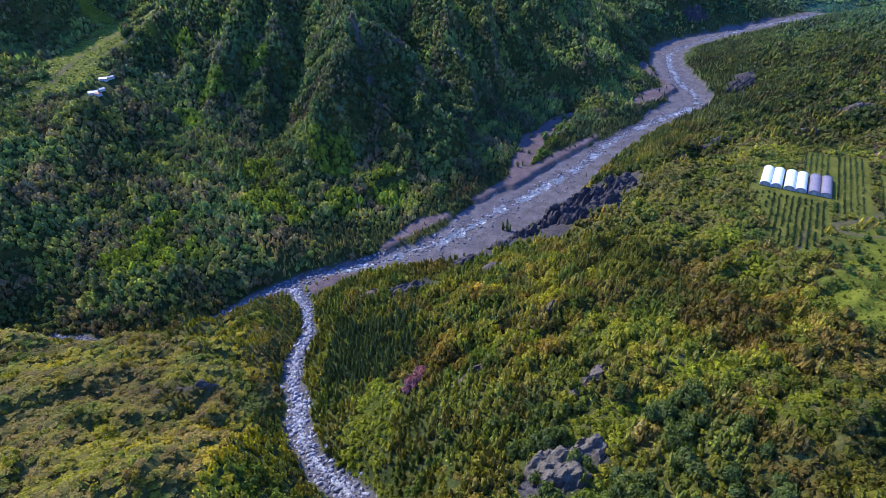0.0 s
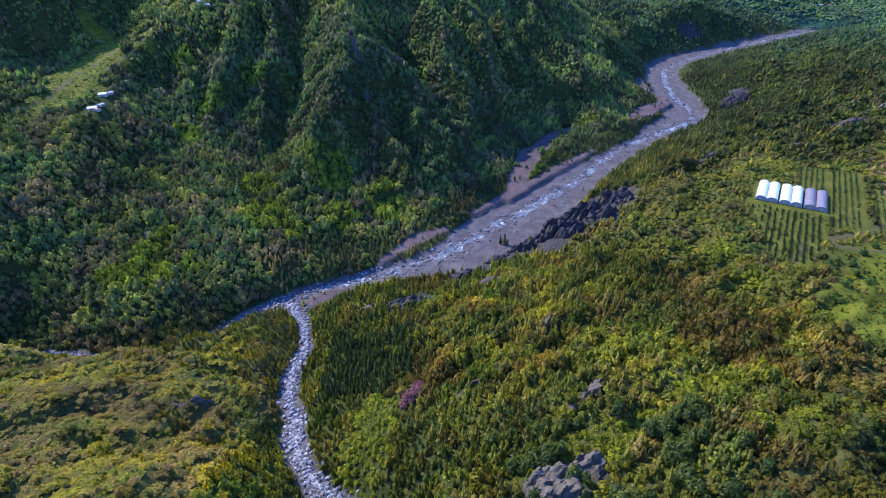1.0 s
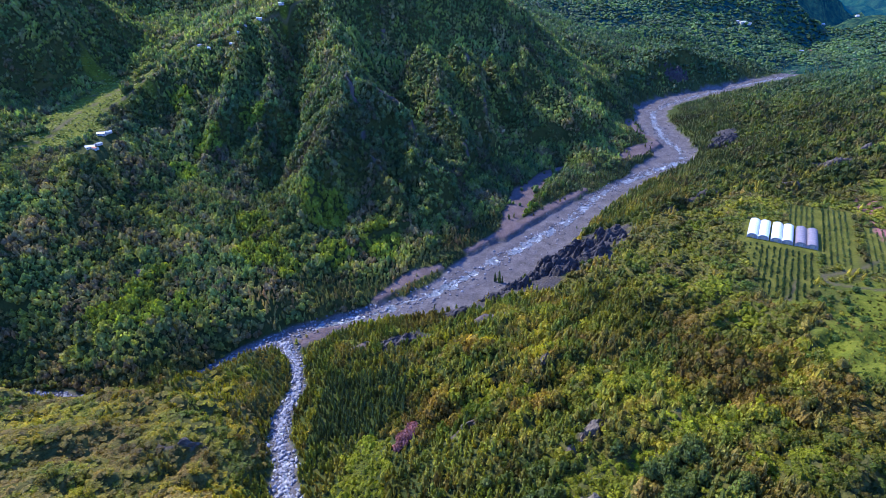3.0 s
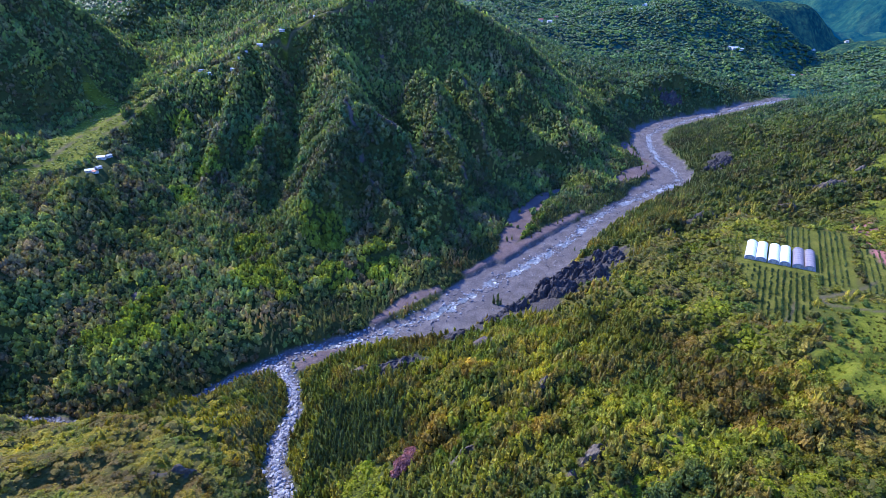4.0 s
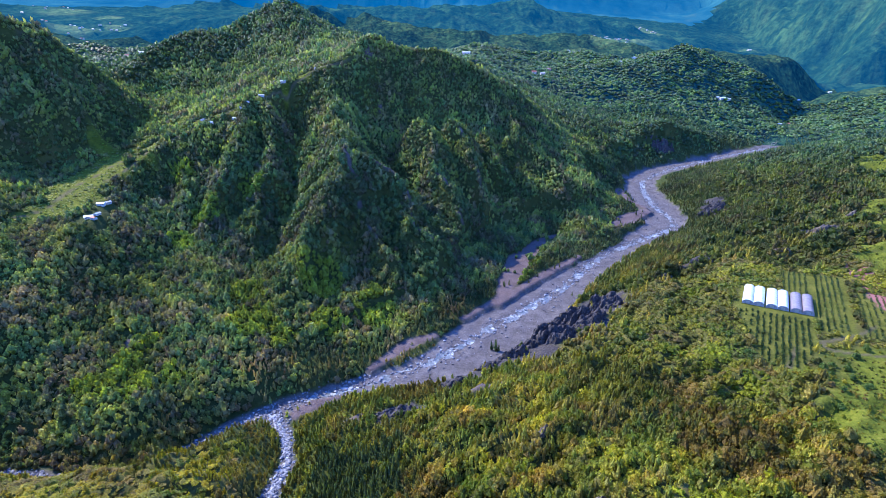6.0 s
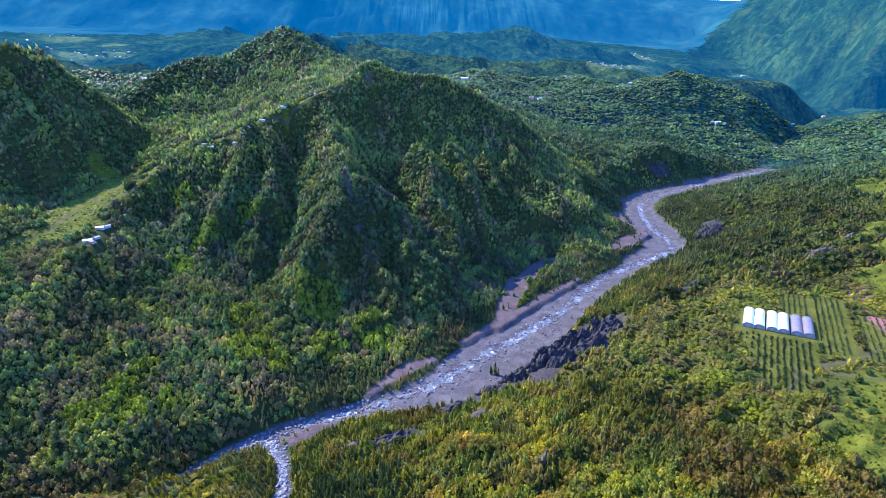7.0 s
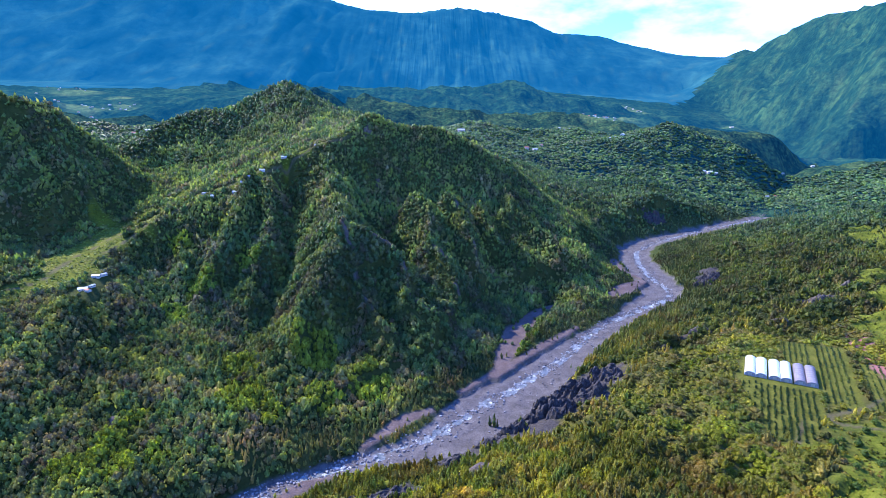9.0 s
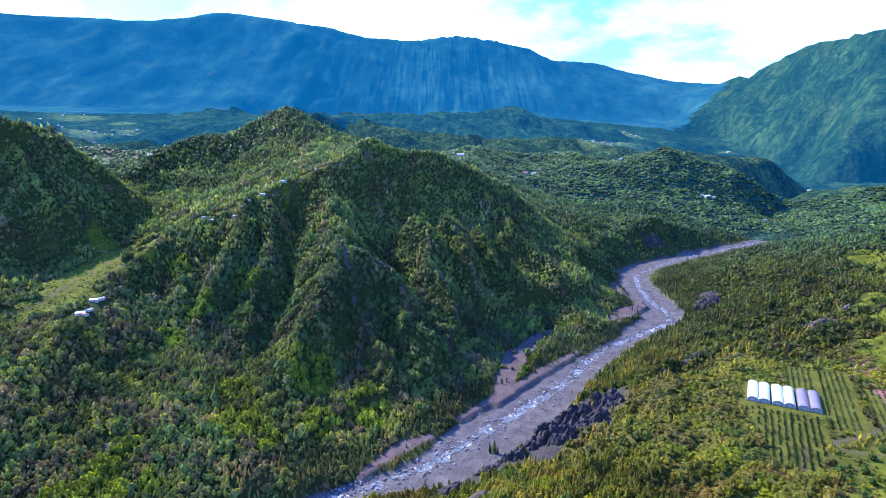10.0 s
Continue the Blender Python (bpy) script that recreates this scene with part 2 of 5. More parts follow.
meadow = [(-444, 571, 123), (-362, 489, 119), (-400, 644, 135), (-394, 761, 163), (-483, 868, 188)]
hill_back = [(-481, 919, 245), (-463, 953, 266), (-422, 987, 283), (-393, 1006, 280), (-346, 1031, 307), (-299, 1056,
    337), (-262, 1069, 328), (-234, 1075, 306), (-206, 1087, 289), (-158, 1105, 282)]
hill_back2 = [(-346, 1031, 307), (-336, 960, 252), (-324, 892, 215)]
hill_back3 = [(-299, 1056, 337), (-223, 952, 272), (-156, 855, 247)]
back_foot = [(-511, 870, 197), (-441, 857, 185), (-373, 847, 190), (-315, 838, 199)]
back_foot2 = [(-801, 1429, 234), (-472, 1533, 266), (-98, 1267, 226), (119, 1155, 180), (230, 1149, 155)]
bluff = [(225, 1330, 163), (362, 1260, 129), (391, 1110, 104), (393, 1052, 119), (429, 1040, 127), (457, 1036, 112)]
bluff2 = [(422, 1035, 129), (459, 1030, 112), (538, 1070, 90), (685, 1150, 76)]
hill_right = [(460, 1357, 197), (542, 1434, 231), (625, 1500, 266), (722, 1516, 247), (826, 1564, 237), (1018, 1630,
    223), (1149, 1684, 192), (1239, 1715, 141)]
hill_right2 = [(625, 1500, 266), (626, 1406, 194), (651, 1326, 148)]
hill_right3 = [(826, 1564, 237), (819, 1451, 177), (824, 1370, 122)]
basin_a = [(-916, 1633, 233), (-630, 2054, 328), (75, 1520, 230), (275, 1462, 204), (589, 1877, 270)]
basin_b = [(-1874, 2062, 296), (-1538, 2371, 340), (-951, 2063, 356), (-720, 1957, 350)]
foothill = [(-476, 1962, 389), (-421, 2013, 396), (-389, 2065, 404), (-286, 2059, 379), (-170, 1946, 324)]
foothill2 = [(-249, 2260, 369), (-155, 2316, 400), (-75, 2368, 415), (62, 2420, 429), (269, 2420, 441), (429, 2466,
    425), (584, 2458, 387)]
rim_foot = [(-3133, 3126, 478), (-2489, 3124, 510), (-1845, 3117, 510), (-1284, 2790, 421), (-1041, 3099, 462), (-252,
    3296, 477), (449, 3394, 501), (1157, 3377, 449), (1612, 3477, 466)]
rim_spur = [(-1555, 3736, 857), (-1511, 3396, 669), (-1395, 3000, 455)]
rim = [(-4260, 3987, 1234), (-3152, 4079, 1253), (-2147, 4164, 1222), (-1830, 4112, 1234), (-1561, 4172, 1300), (-1157,
    4207, 1239), (-742, 4242, 1180), (-535, 4281, 1127), (-145, 4326, 1116), (119, 4331, 1164), (339, 4325, 1142)]
rim_2 = [(339, 4325, 1142), (743, 4358, 1070), (896, 4391, 982), (1248, 4385, 969), (1599, 4363, 872), (1879, 4349,
    809), (2221, 4238, 779)]
mount = [(2019, 3871, 702), (1977, 3719, 707), (1986, 3630, 775), (1958, 3456, 654), (1935, 3357, 669), (1919, 3218,
    742), (1920, 3023, 783), (1939, 2875, 814), (1930, 2700, 795), (1897, 2546, 779), (1830, 2251, 753), (1983, 1900, 767)]
mount_foot = [(1469, 3162, 404), (1526, 2732, 279), (1614, 2415, 218), (1637, 2101, 166), (1620, 1892, 134), (1781,
    1673, 57)]
bank_hill = [(926, 1385, 98), (1021, 1442, 139), (1137, 1497, 166), (1321, 1547, 175)]
right_far = [(450, 894, 58), (566, 925, 72), (744, 1005, 90), (916, 1056, 105)]
right_mid = [(306, 641, 50), (441, 755, 62), (539, 742, 82), (632, 719, 95)]
terrace = [(170, 308, 66), (196, 312, 73), (248, 353, 76), (292, 375, 77), (327, 375, 82)]
field = [(174, 240, 70), (208, 251, 78), (252, 263, 82)]
right_bank = [(-73, 255, 24), (-40, 284, 27), (-5, 290, 28), (27, 304, 30), (65, 321, 38), (103, 351, 42), (146, 401,
    46), (173, 430, 48), (242, 483, 56)]
right_slope = [(-51, 212, 33), (-17, 182, 44), (14, 202, 52), (61, 221, 60), (118, 258, 64), (170, 308, 66)]
near_right = [(-18, 126, 50), (12, 145, 62), (50, 160, 70), (92, 181, 74), (155, 204, 76), (201, 198, 82)]
near = [(0, 107, 66), (41, 119, 80), (76, 130, 76), (105, 128, 86), (150, 141, 84), (175, 149, 82)]
near2 = [(51, 85, 90), (131, 92, 96)]
spur_left = [(-286, 213, 46), (-255, 213, 45), (-236, 212, 42), (-220, 212, 41), (-204, 211, 40), (-190, 214, 38),
    (-181, 222, 37), (-158, 237, 35), (-141, 245, 32), (-132, 255, 26)]
spur_near = [(-213, 138, 66), (-168, 128, 70), (-142, 158, 58), (-113, 179, 46), (-103, 212, 32)]
spur_near2 = [(-130, 94, 84), (-103, 110, 72), (-90, 145, 52)]
# beyond the sides and behind
behind = [(-1500, -300, 160), (-500, -250, 130), (0, -200, 120), (500, -200, 140), (1500, -300, 220)]
behind_far = [(-4800, -1400, 500), (0, -1400, 260), (4800, -1400, 500)]
right_side = [(420, 60, 130), (560, 300, 125), (800, 560, 130), (1250, 900, 170), (2000, 1000, 300)]
left_side = [(-700, 60, 150), (-950, 300, 330), (-1400, 900, 390), (-2000, 1500, 430)]
left_valley = [(-590, 900, 190), (-640, 960, 200), (-700, 1050, 215), (-900, 1350, 232)]
left_rim = [(-4800, 3800, 1200), (-4800, 1000, 900), (-3000, 200, 600)]
right_rim = [(1983, 1900, 767), (2900, 1400, 1000), (4800, 800, 1100)]
far_side = [(-4800, 5100, 1150), (0, 5150, 1000), (2600, 5150, 700), (4800, 5100, 900)]
LINES = [river, left_toe, valley, stream, crest, gully_ab, gully_bc, gully_cd, gully_de, gully_fa, gully_h, pre_foot, left_hill, left_low, left_face,
         meadow, hill_back, hill_back2, hill_back3, back_foot, back_foot2, bluff, bluff2, hill_right, hill_right2,
         hill_right3, basin_a, basin_b, foothill, foothill2, rim_foot, rim_spur, rim, rim_2, mount, mount_foot,
         bank_hill, right_far, right_mid, terrace, field, right_bank, right_slope, near_right, near, near2, spur_left,
         spur_near, spur_near2,
         behind, behind_far, right_side, left_side, left_valley, left_rim, right_rim, far_side]
# the gravel bed: x, y, z, half width
bed = [(-333, 239, 0, 3), (-275, 256, 3, 3), (-203, 240, 6, 3), (-177, 254, 7, 5), (-146, 287, 8, 7), (-119, 311, 10, 9), (-62, 338, 13.5, 9), (-16, 345, 15.5, 19),
       (24, 377, 18, 31), (57, 413, 20.5, 34), (96, 453, 23, 30), (140, 504, 28, 20), (187, 548, 32, 15), (242, 603, 35, 15),
       (300, 655, 39, 28), (308, 754, 43, 27), (325, 863, 46, 25), (370, 920, 50, 24), (444, 955, 56, 20), (550, 1013, 63, 18),
       (659, 1058, 71, 13), (700, 1120, 72, 8)]
# the running water in the bed: x, y, half width
water_line = [(-333, 239, 2.2), (-275, 256, 2.2), (-203, 240, 2.4), (-177, 254, 3.5), (-150, 282, 4), (-128, 308, 4.5), (-105, 322, 4.5), (-72, 335, 5), (-46, 344, 5.5), (-15, 364, 9),
              (13, 386, 7), (38, 409, 6), (66, 433, 5.5), (99, 462, 5), (136, 499, 5), (157, 532, 5), (186, 561, 5), (234, 600, 5), (291, 632, 5),
              (311, 663, 4), (303, 729, 4), (319, 818, 4), (343, 880, 4), (440, 950, 4), (550, 1008, 4), (659, 1055, 5)]


def rounded(line, rounds=1):
    """A line with its corners cut."""
    for _ in range(rounds):
        out = [line[0]]
        for a, b in zip(line[:-1], line[1:]):
            out += [tuple(p * 0.75 + q * 0.25 for p, q in zip(a, b)), tuple(p * 0.25 + q * 0.75 for p, q in zip(a, b))]
        line = out[:1] + out[2:-1] + [line[-1]]
    return line


bed, water_line = rounded(bed), rounded(water_line)
# bare old river terraces, 3 m over the bed: x, y, half width
bars = [[(-56, 353, 4), (-41, 371, 6), (-26, 387, 7), (-7, 398, 4)], [(20, 425, 3), (40, 445, 3.5), (57, 461, 6), (70, 499, 11), (85, 543, 13), (112, 588, 10), (143, 618, 5)],
        [(54, 452, 5), (83, 485, 6), (115, 515, 6), (153, 550, 4)], [(222, 646, 9), (249, 671, 14), (280, 697, 9)], [(286, 712, 5), (268, 760, 7), (278, 800, 7)],
        [(-102, 304, 5), (-90, 312, 7), (-76, 319, 4)]]
stream_bed = [(*p, w) for p, w in zip(stream, (7.5, 7.5, 6, 5, 7, 5, 5.5, 5.5, 4, 3.6, 4, 6))]


def relax(xs, ys, lines, start=None, edge=False, rounds=300):
    """A taut sheet through the lines, on a regular grid."""
    nx, ny = len(xs), len(ys)
    z, w = np.zeros((ny, nx)), np.zeros((ny, nx))
    step = xs[1] - xs[0]
    for line in lines:
        for a, b in zip(line[:-1], line[1:]):
            n = max(2, int(math.dist(a[:2], b[:2]) / (step * 0.5)) + 1)
            t = np.linspace(0, 1, n)
            i = np.round((a[0] + (b[0] - a[0]) * t - xs[0]) / step).astype(int)
            j = np.round((a[1] + (b[1] - a[1]) * t - ys[0]) / step).astype(int)
            ok = (i >= 0) & (i < nx) & (j >= 0) & (j < ny)
            np.add.at(z, (j[ok], i[ok]), (a[2] + (b[2] - a[2]) * t)[ok])
            np.add.at(w, (j[ok], i[ok]), 1)
    held = w > 0
    value = np.where(held, z / np.maximum(w, 1), 0)
    g = np.full((ny, nx), 250.0) if start is None else start.copy()
    if edge:
        held = held.copy()
        for s in (np.s_[0, :], np.s_[-1, :], np.s_[:, 0], np.s_[:, -1]):
            value[s] = np.where(held[s], value[s], g[s])
            held[s] = True
    g = np.where(held, value, g)
    for _ in range(rounds):
        p = np.pad(g, 1, mode="edge")
        n = (p[:-2, 1:-1] + p[2:, 1:-1] + p[1:-1, :-2] + p[1:-1, 2:]) * 0.25
        g = np.where(held, value, n)
    return g


def sample(xs, ys, g, x, y):
    u = np.clip((x - xs[0]) / (xs[1] - xs[0]), 0, len(xs) - 1.001)
    v = np.clip((y - ys[0]) / (ys[1] - ys[0]), 0, len(ys) - 1.001)
    i, j = u.astype(int), v.astype(int)
    a, b = u - i, v - j
    return (g[j, i] * (1 - a) + g[j, i + 1] * a) * (1 - b) + (g[j + 1, i] * (1 - a) + g[j + 1, i + 1] * a) * b


def soften(g, n):
    for _ in range(n):
        p = np.pad(g, 1, mode="edge")
        g = (p[:-2, 1:-1] + p[2:, 1:-1] + p[1:-1, :-2] + p[1:-1, 2:] + 4 * g) / 8
    return g


def grid(x0, x1, y0, y1, step):
    return np.arange(x0, x1 + step / 2, step), np.arange(y0, y1 + step / 2, step)


sheet, last = None, None
for step_m in (256, 128, 64, 32):
    gx, gy = grid(-5120, 5120, -1536, 5376, step_m)
    begin = None if last is None else sample(*last, *np.meshgrid(gx, gy))
    sheet = relax(gx, gy, LINES, begin, rounds=220)
    last = (gx, gy, sheet)
WIDE = (gx, gy, soften(sheet, 1))
for step_m in (16, 8):
    gx, gy = grid(-960, 1760, -320, 2048, step_m)
    begin = sample(*last, *np.meshgrid(gx, gy))
    sheet = relax(gx, gy, LINES, begin, True, rounds=200)
    last = (gx, gy, sheet)
CLOSE = (gx, gy, soften(sheet, 1))
CALM = (gx, gy, soften(sheet, 40))      # gentler farther off

# bare dark rock: x, y, radius
ROCKS = [(38, 342, 10), (52, 350, 12), (64, 360, 14), (80, 370, 16), (96, 382, 17), (114, 396, 16), (132, 410, 15), (150, 420, 11), (20, 330, 9), (6, 320, 8),
         (-36, 282, 7), (-20, 290, 7), (346, 655, 10), (358, 676, 12), (376, 700, 12), (96, 362, 13), (118, 376, 14), (140, 398, 13), (75, 347, 12), (150, 408, 10), (40, 116, 8), (52, 122, 6), (30, 110, 7), (188, 449, 7)]
# broken crests of bare earth and stone on the slopes: x, y, half width
SCARS = [[(6, 292, 2.5), (23, 297, 4), (38, 298, 3)], [(-233, 342, 2.5), (-223, 343, 3)], [(-62, 280, 2), (-54, 282, 2.5)], [(2, 176, 1), (10, 184, 1.4), (16, 188, 1)], [(44, 214, 1), (52, 222, 1.4), (58, 226, 1)], [(50, 152, 1), (60, 160, 2), (72, 166, 1)],
         [(-132, 172, 1), (-122, 178, 1.5), (-112, 180, 1)], [(222, 452, 1.5), (240, 456, 2), (256, 458, 1.5)],
         [(366, 508, 2), (382, 500, 3.5), (400, 505, 2)], [(304, 459, 1.5), (322, 457, 2.5)], [(256, 449, 1.5), (276, 448, 2)], [(420, 525, 1.5), (436, 530, 2)]]
# meadows and cleared ground: x, y, radius
MEADOWS = [(-364, 458, 10), (-360, 474, 13), (-360, 496, 14), (-366, 520, 13), (-350, 500, 12), (-345, 462, 10), (-362, 548, 13), (-354, 572, 12), (-368, 588, 13), (-372, 614, 12),
           (-349, 685, 9), (-316, 697, 8), (-300, 655, 9), (-275, 664, 9), (-255, 676, 9), (-232, 694, 8), (-205, 715, 8), (-180, 735, 7), (-160, 748, 7), (-135, 765, 6),
           (-380, 520, 18), (-355, 520, 17), (-338, 492, 15), (-362, 494, 17), (-345, 471, 14), (-370, 462, 14), (-374, 549, 18), (-372, 580, 18), (-347, 545, 17), (-392, 615, 16), (-366, 614, 16),
           (-352, 644, 16), (-334, 604, 13), (-334, 685, 15), (-325, 575, 10), (-350, 712, 12), (-312, 640, 10),
           (600, 1954, 60), (540, 1900, 45), (391, 1706, 45), (680, 1990, 50), (450, 1760, 30), (-1164, 1794, 60), (-1086, 1866, 50), (240, 1430, 26), (900, 2489, 70), (-732, 1323, 24), (-1700, 2600, 90), (-1400, 2450, 80), (1334, 2437, 50),
           (205, 204, 20), (224, 232, 24), (240, 205, 36), (262, 250, 34), (198, 189, 14), (206, 258, 12), (637, 760, 34), (489, 560, 18), (455, 540, 14), (438, 500, 16), 
           (662, 800, 22), (640, 735, 24), (700, 840, 20), (585, 640, 20), (612, 690, 24), (436, 490, 10), (450, 500, 12), (385, 445, 12), (396, 436, 14), (366, 402, 10), (374, 420, 12), (-64, 292, 6), (-30, 303, 6)]
# patches of fresh light green growth: x, y, radius
FRESH = [(-211, 304, 14), (-224, 322, 12), (-190, 318, 9), (-220, 345, 10), (-156, 384, 18), (-130, 372, 12), (-97, 393, 16), (-60, 420, 18), (-40, 150, 14), (-40, 166, 13), (-38, 182, 10), (-44, 136, 10), (-36, 126, 9), (92, 512, 6), (100, 528, 7), (86, 496, 5), (-235, 300, 12), (55, 133, 10), (66, 138, 8), (80, 142, 7), (98, 159, 8), (120, 131, 8), (133, 131, 8), (112, 163, 7), (43, 201, 6), (147, 293, 10), (172, 284, 11), (172, 248, 10), (173, 432, 10), (204, 387, 12), (160, 270, 10),
         (-170, 420, 16), (-110, 440, 20), (-286, 575, 14), (-240, 518, 16), (-205, 556, 13), (-252, 482, 11)]


# sharp spurs between the gullies, each with the fall of its two sides
ROOFS = [(spur_a, 1.1), (spur_a2, 1.5), (spur_b, 1.2), (spur_c, 1.1), (spur_d, 1.2), (spur_e, 1.2), (spur_f, 1.0), (spur_g, 1.05), (spur_h, 1.2), (spur_i, 1.1),
         (left_rib, 1.05), (left_rib2, 1.05)]


def spurs(x, y, z):
    """Raise the spurs out of the mountain side: roofs of uneven pitch that meet in sharp gullies."""
    m = (x > -640) & (x < 330) & (y > 400) & (y < 930)
    px, py, base = x[m], y[m], z[m]
    wx = px + 9 * pn(px / 46, py / 46, 5) + 3.5 * pn(px / 15, py / 15, 7)
    wy = py + 9 * pn(px / 46, py / 46, 6) + 3.5 * pn(px / 15, py / 15, 8)
    top = np.full(px.shape, -1e3)
    for line, fall in ROOFS:
        d, (h,) = along(line, wx, wy)
        rib = 5.5 * np.abs(pn(px / 17 + h / 23, py / 17 - h / 23, 15)) * sstep(0, 22, d)
        top = np.maximum(top, h - fall * (np.hypot(d, 2.0) - 2.0) - rib)
    out = z.copy()
    out[m] = 0.5 * (base + top + np.sqrt((base - top) ** 2 + 16))
    return out


# great buttresses of the rim and of the mountain on the other side
FAR_ROOFS = [([(-1616, 4150, 1275), (-1568, 3750, 914), (-1536, 3500, 716), (-1475, 3150, 462)], 0.9), ([(-2156, 4100, 1191), (-1974, 3800, 904), (-1914, 3500, 681)], 0.8),
             ([(-1566, 4180, 1271), (-1289, 3800, 905), (-985, 3500, 648), (-799, 3300, 510)], 0.8), ([(-654, 4220, 1143), (-328, 3850, 841), (-121, 3500, 579)], 0.8),
             ([(339, 4330, 1143), (440, 4000, 826), (588, 3600, 553)], 0.8), ([(1605, 4380, 874), (1571, 4000, 628), (1577, 3700, 506)], 0.8),
             ([(1920, 3023, 783), (1839, 2950, 589), (1730, 2850, 404)], 0.9), ([(1953, 2850, 790), (1806, 2750, 594), (1690, 2650, 420), (1591, 2600, 278)], 0.9),
             ([(1875, 2450, 769), (1750, 2350, 568), (1639, 2300, 386), (1549, 2250, 243)], 0.9), ([(1837, 2200, 753), (1718, 2100, 534), (1599, 2000, 338)], 0.9)]


def far_spurs(x, y, z):
    m = (y > 1900) & (x > -2700) & (x < 2600)
    px, py, base = x[m], y[m], z[m]
    wx, wy = px + 70 * fbm(px / 300, py / 300, 3, 16), py + 70 * fbm(px / 300, py / 300, 3, 17)
    top = np.full(px.shape, -1e4)
    for line, fall in FAR_ROOFS:
        d, (h,) = along(line, wx, wy)
        top = np.maximum(top, h - 12 - fall * (np.hypot(d, 12) - 12))
    out = z.copy()
    out[m] = 0.5 * (base + top + np.sqrt((base - top) ** 2 + 400))
    return out


def spots(items, x, y, soft=0.45):
    m = np.zeros(np.shape(x))
    for cx, cy, r in items:
        d = np.hypot(x - cx, y - cy) / r
        m = np.maximum(m, 1 - sstep(1 - soft, 1 + soft, d))
    return m


# the cleared terrace with tunnels and orchard: its corner and the way of its two sides
PAD, PAD_U, PAD_V = (222.0, 350.0), (0.856, -0.517), (0.517, 0.856)


def on_pad(x, y):
    dx, dy = x - PAD[0], y - PAD[1]
    return dx * PAD_U[0] + dy * PAD_U[1], dx * PAD_V[0] + dy * PAD_V[1]


def inside_pad(u, v, grow=0.0):
    lower = (u > -5 - grow + np.clip(-8 - v, 0, 80) * 0.28) & (u < 45 + grow - np.clip(-45 - v, 0, 40) * 0.25) & (v > -80 - grow) & (v < 3 + grow)
    upper = (u > 46 - grow) & (u < 68 + grow) & (v > -22 - grow) & (v < 88 + grow)
    behind_tunnels = (u > 24 - grow) & (u < 48 + grow) & (v > 34 - grow) & (v < 84 + grow)
    tunnels = (u > -3 - grow) & (u < 46 + grow) & (v > -3 - grow) & (v < 36 + grow)
    side = (u > 72 - grow) & (u < 100 + grow) & (v > -18 - grow) & (v < 62 + grow)
    return lower | upper | behind_tunnels | tunnels | side


def left_of(x, y):
    return y > np.interp(x, [q[0] for q in bed], [q[1] for q in bed])


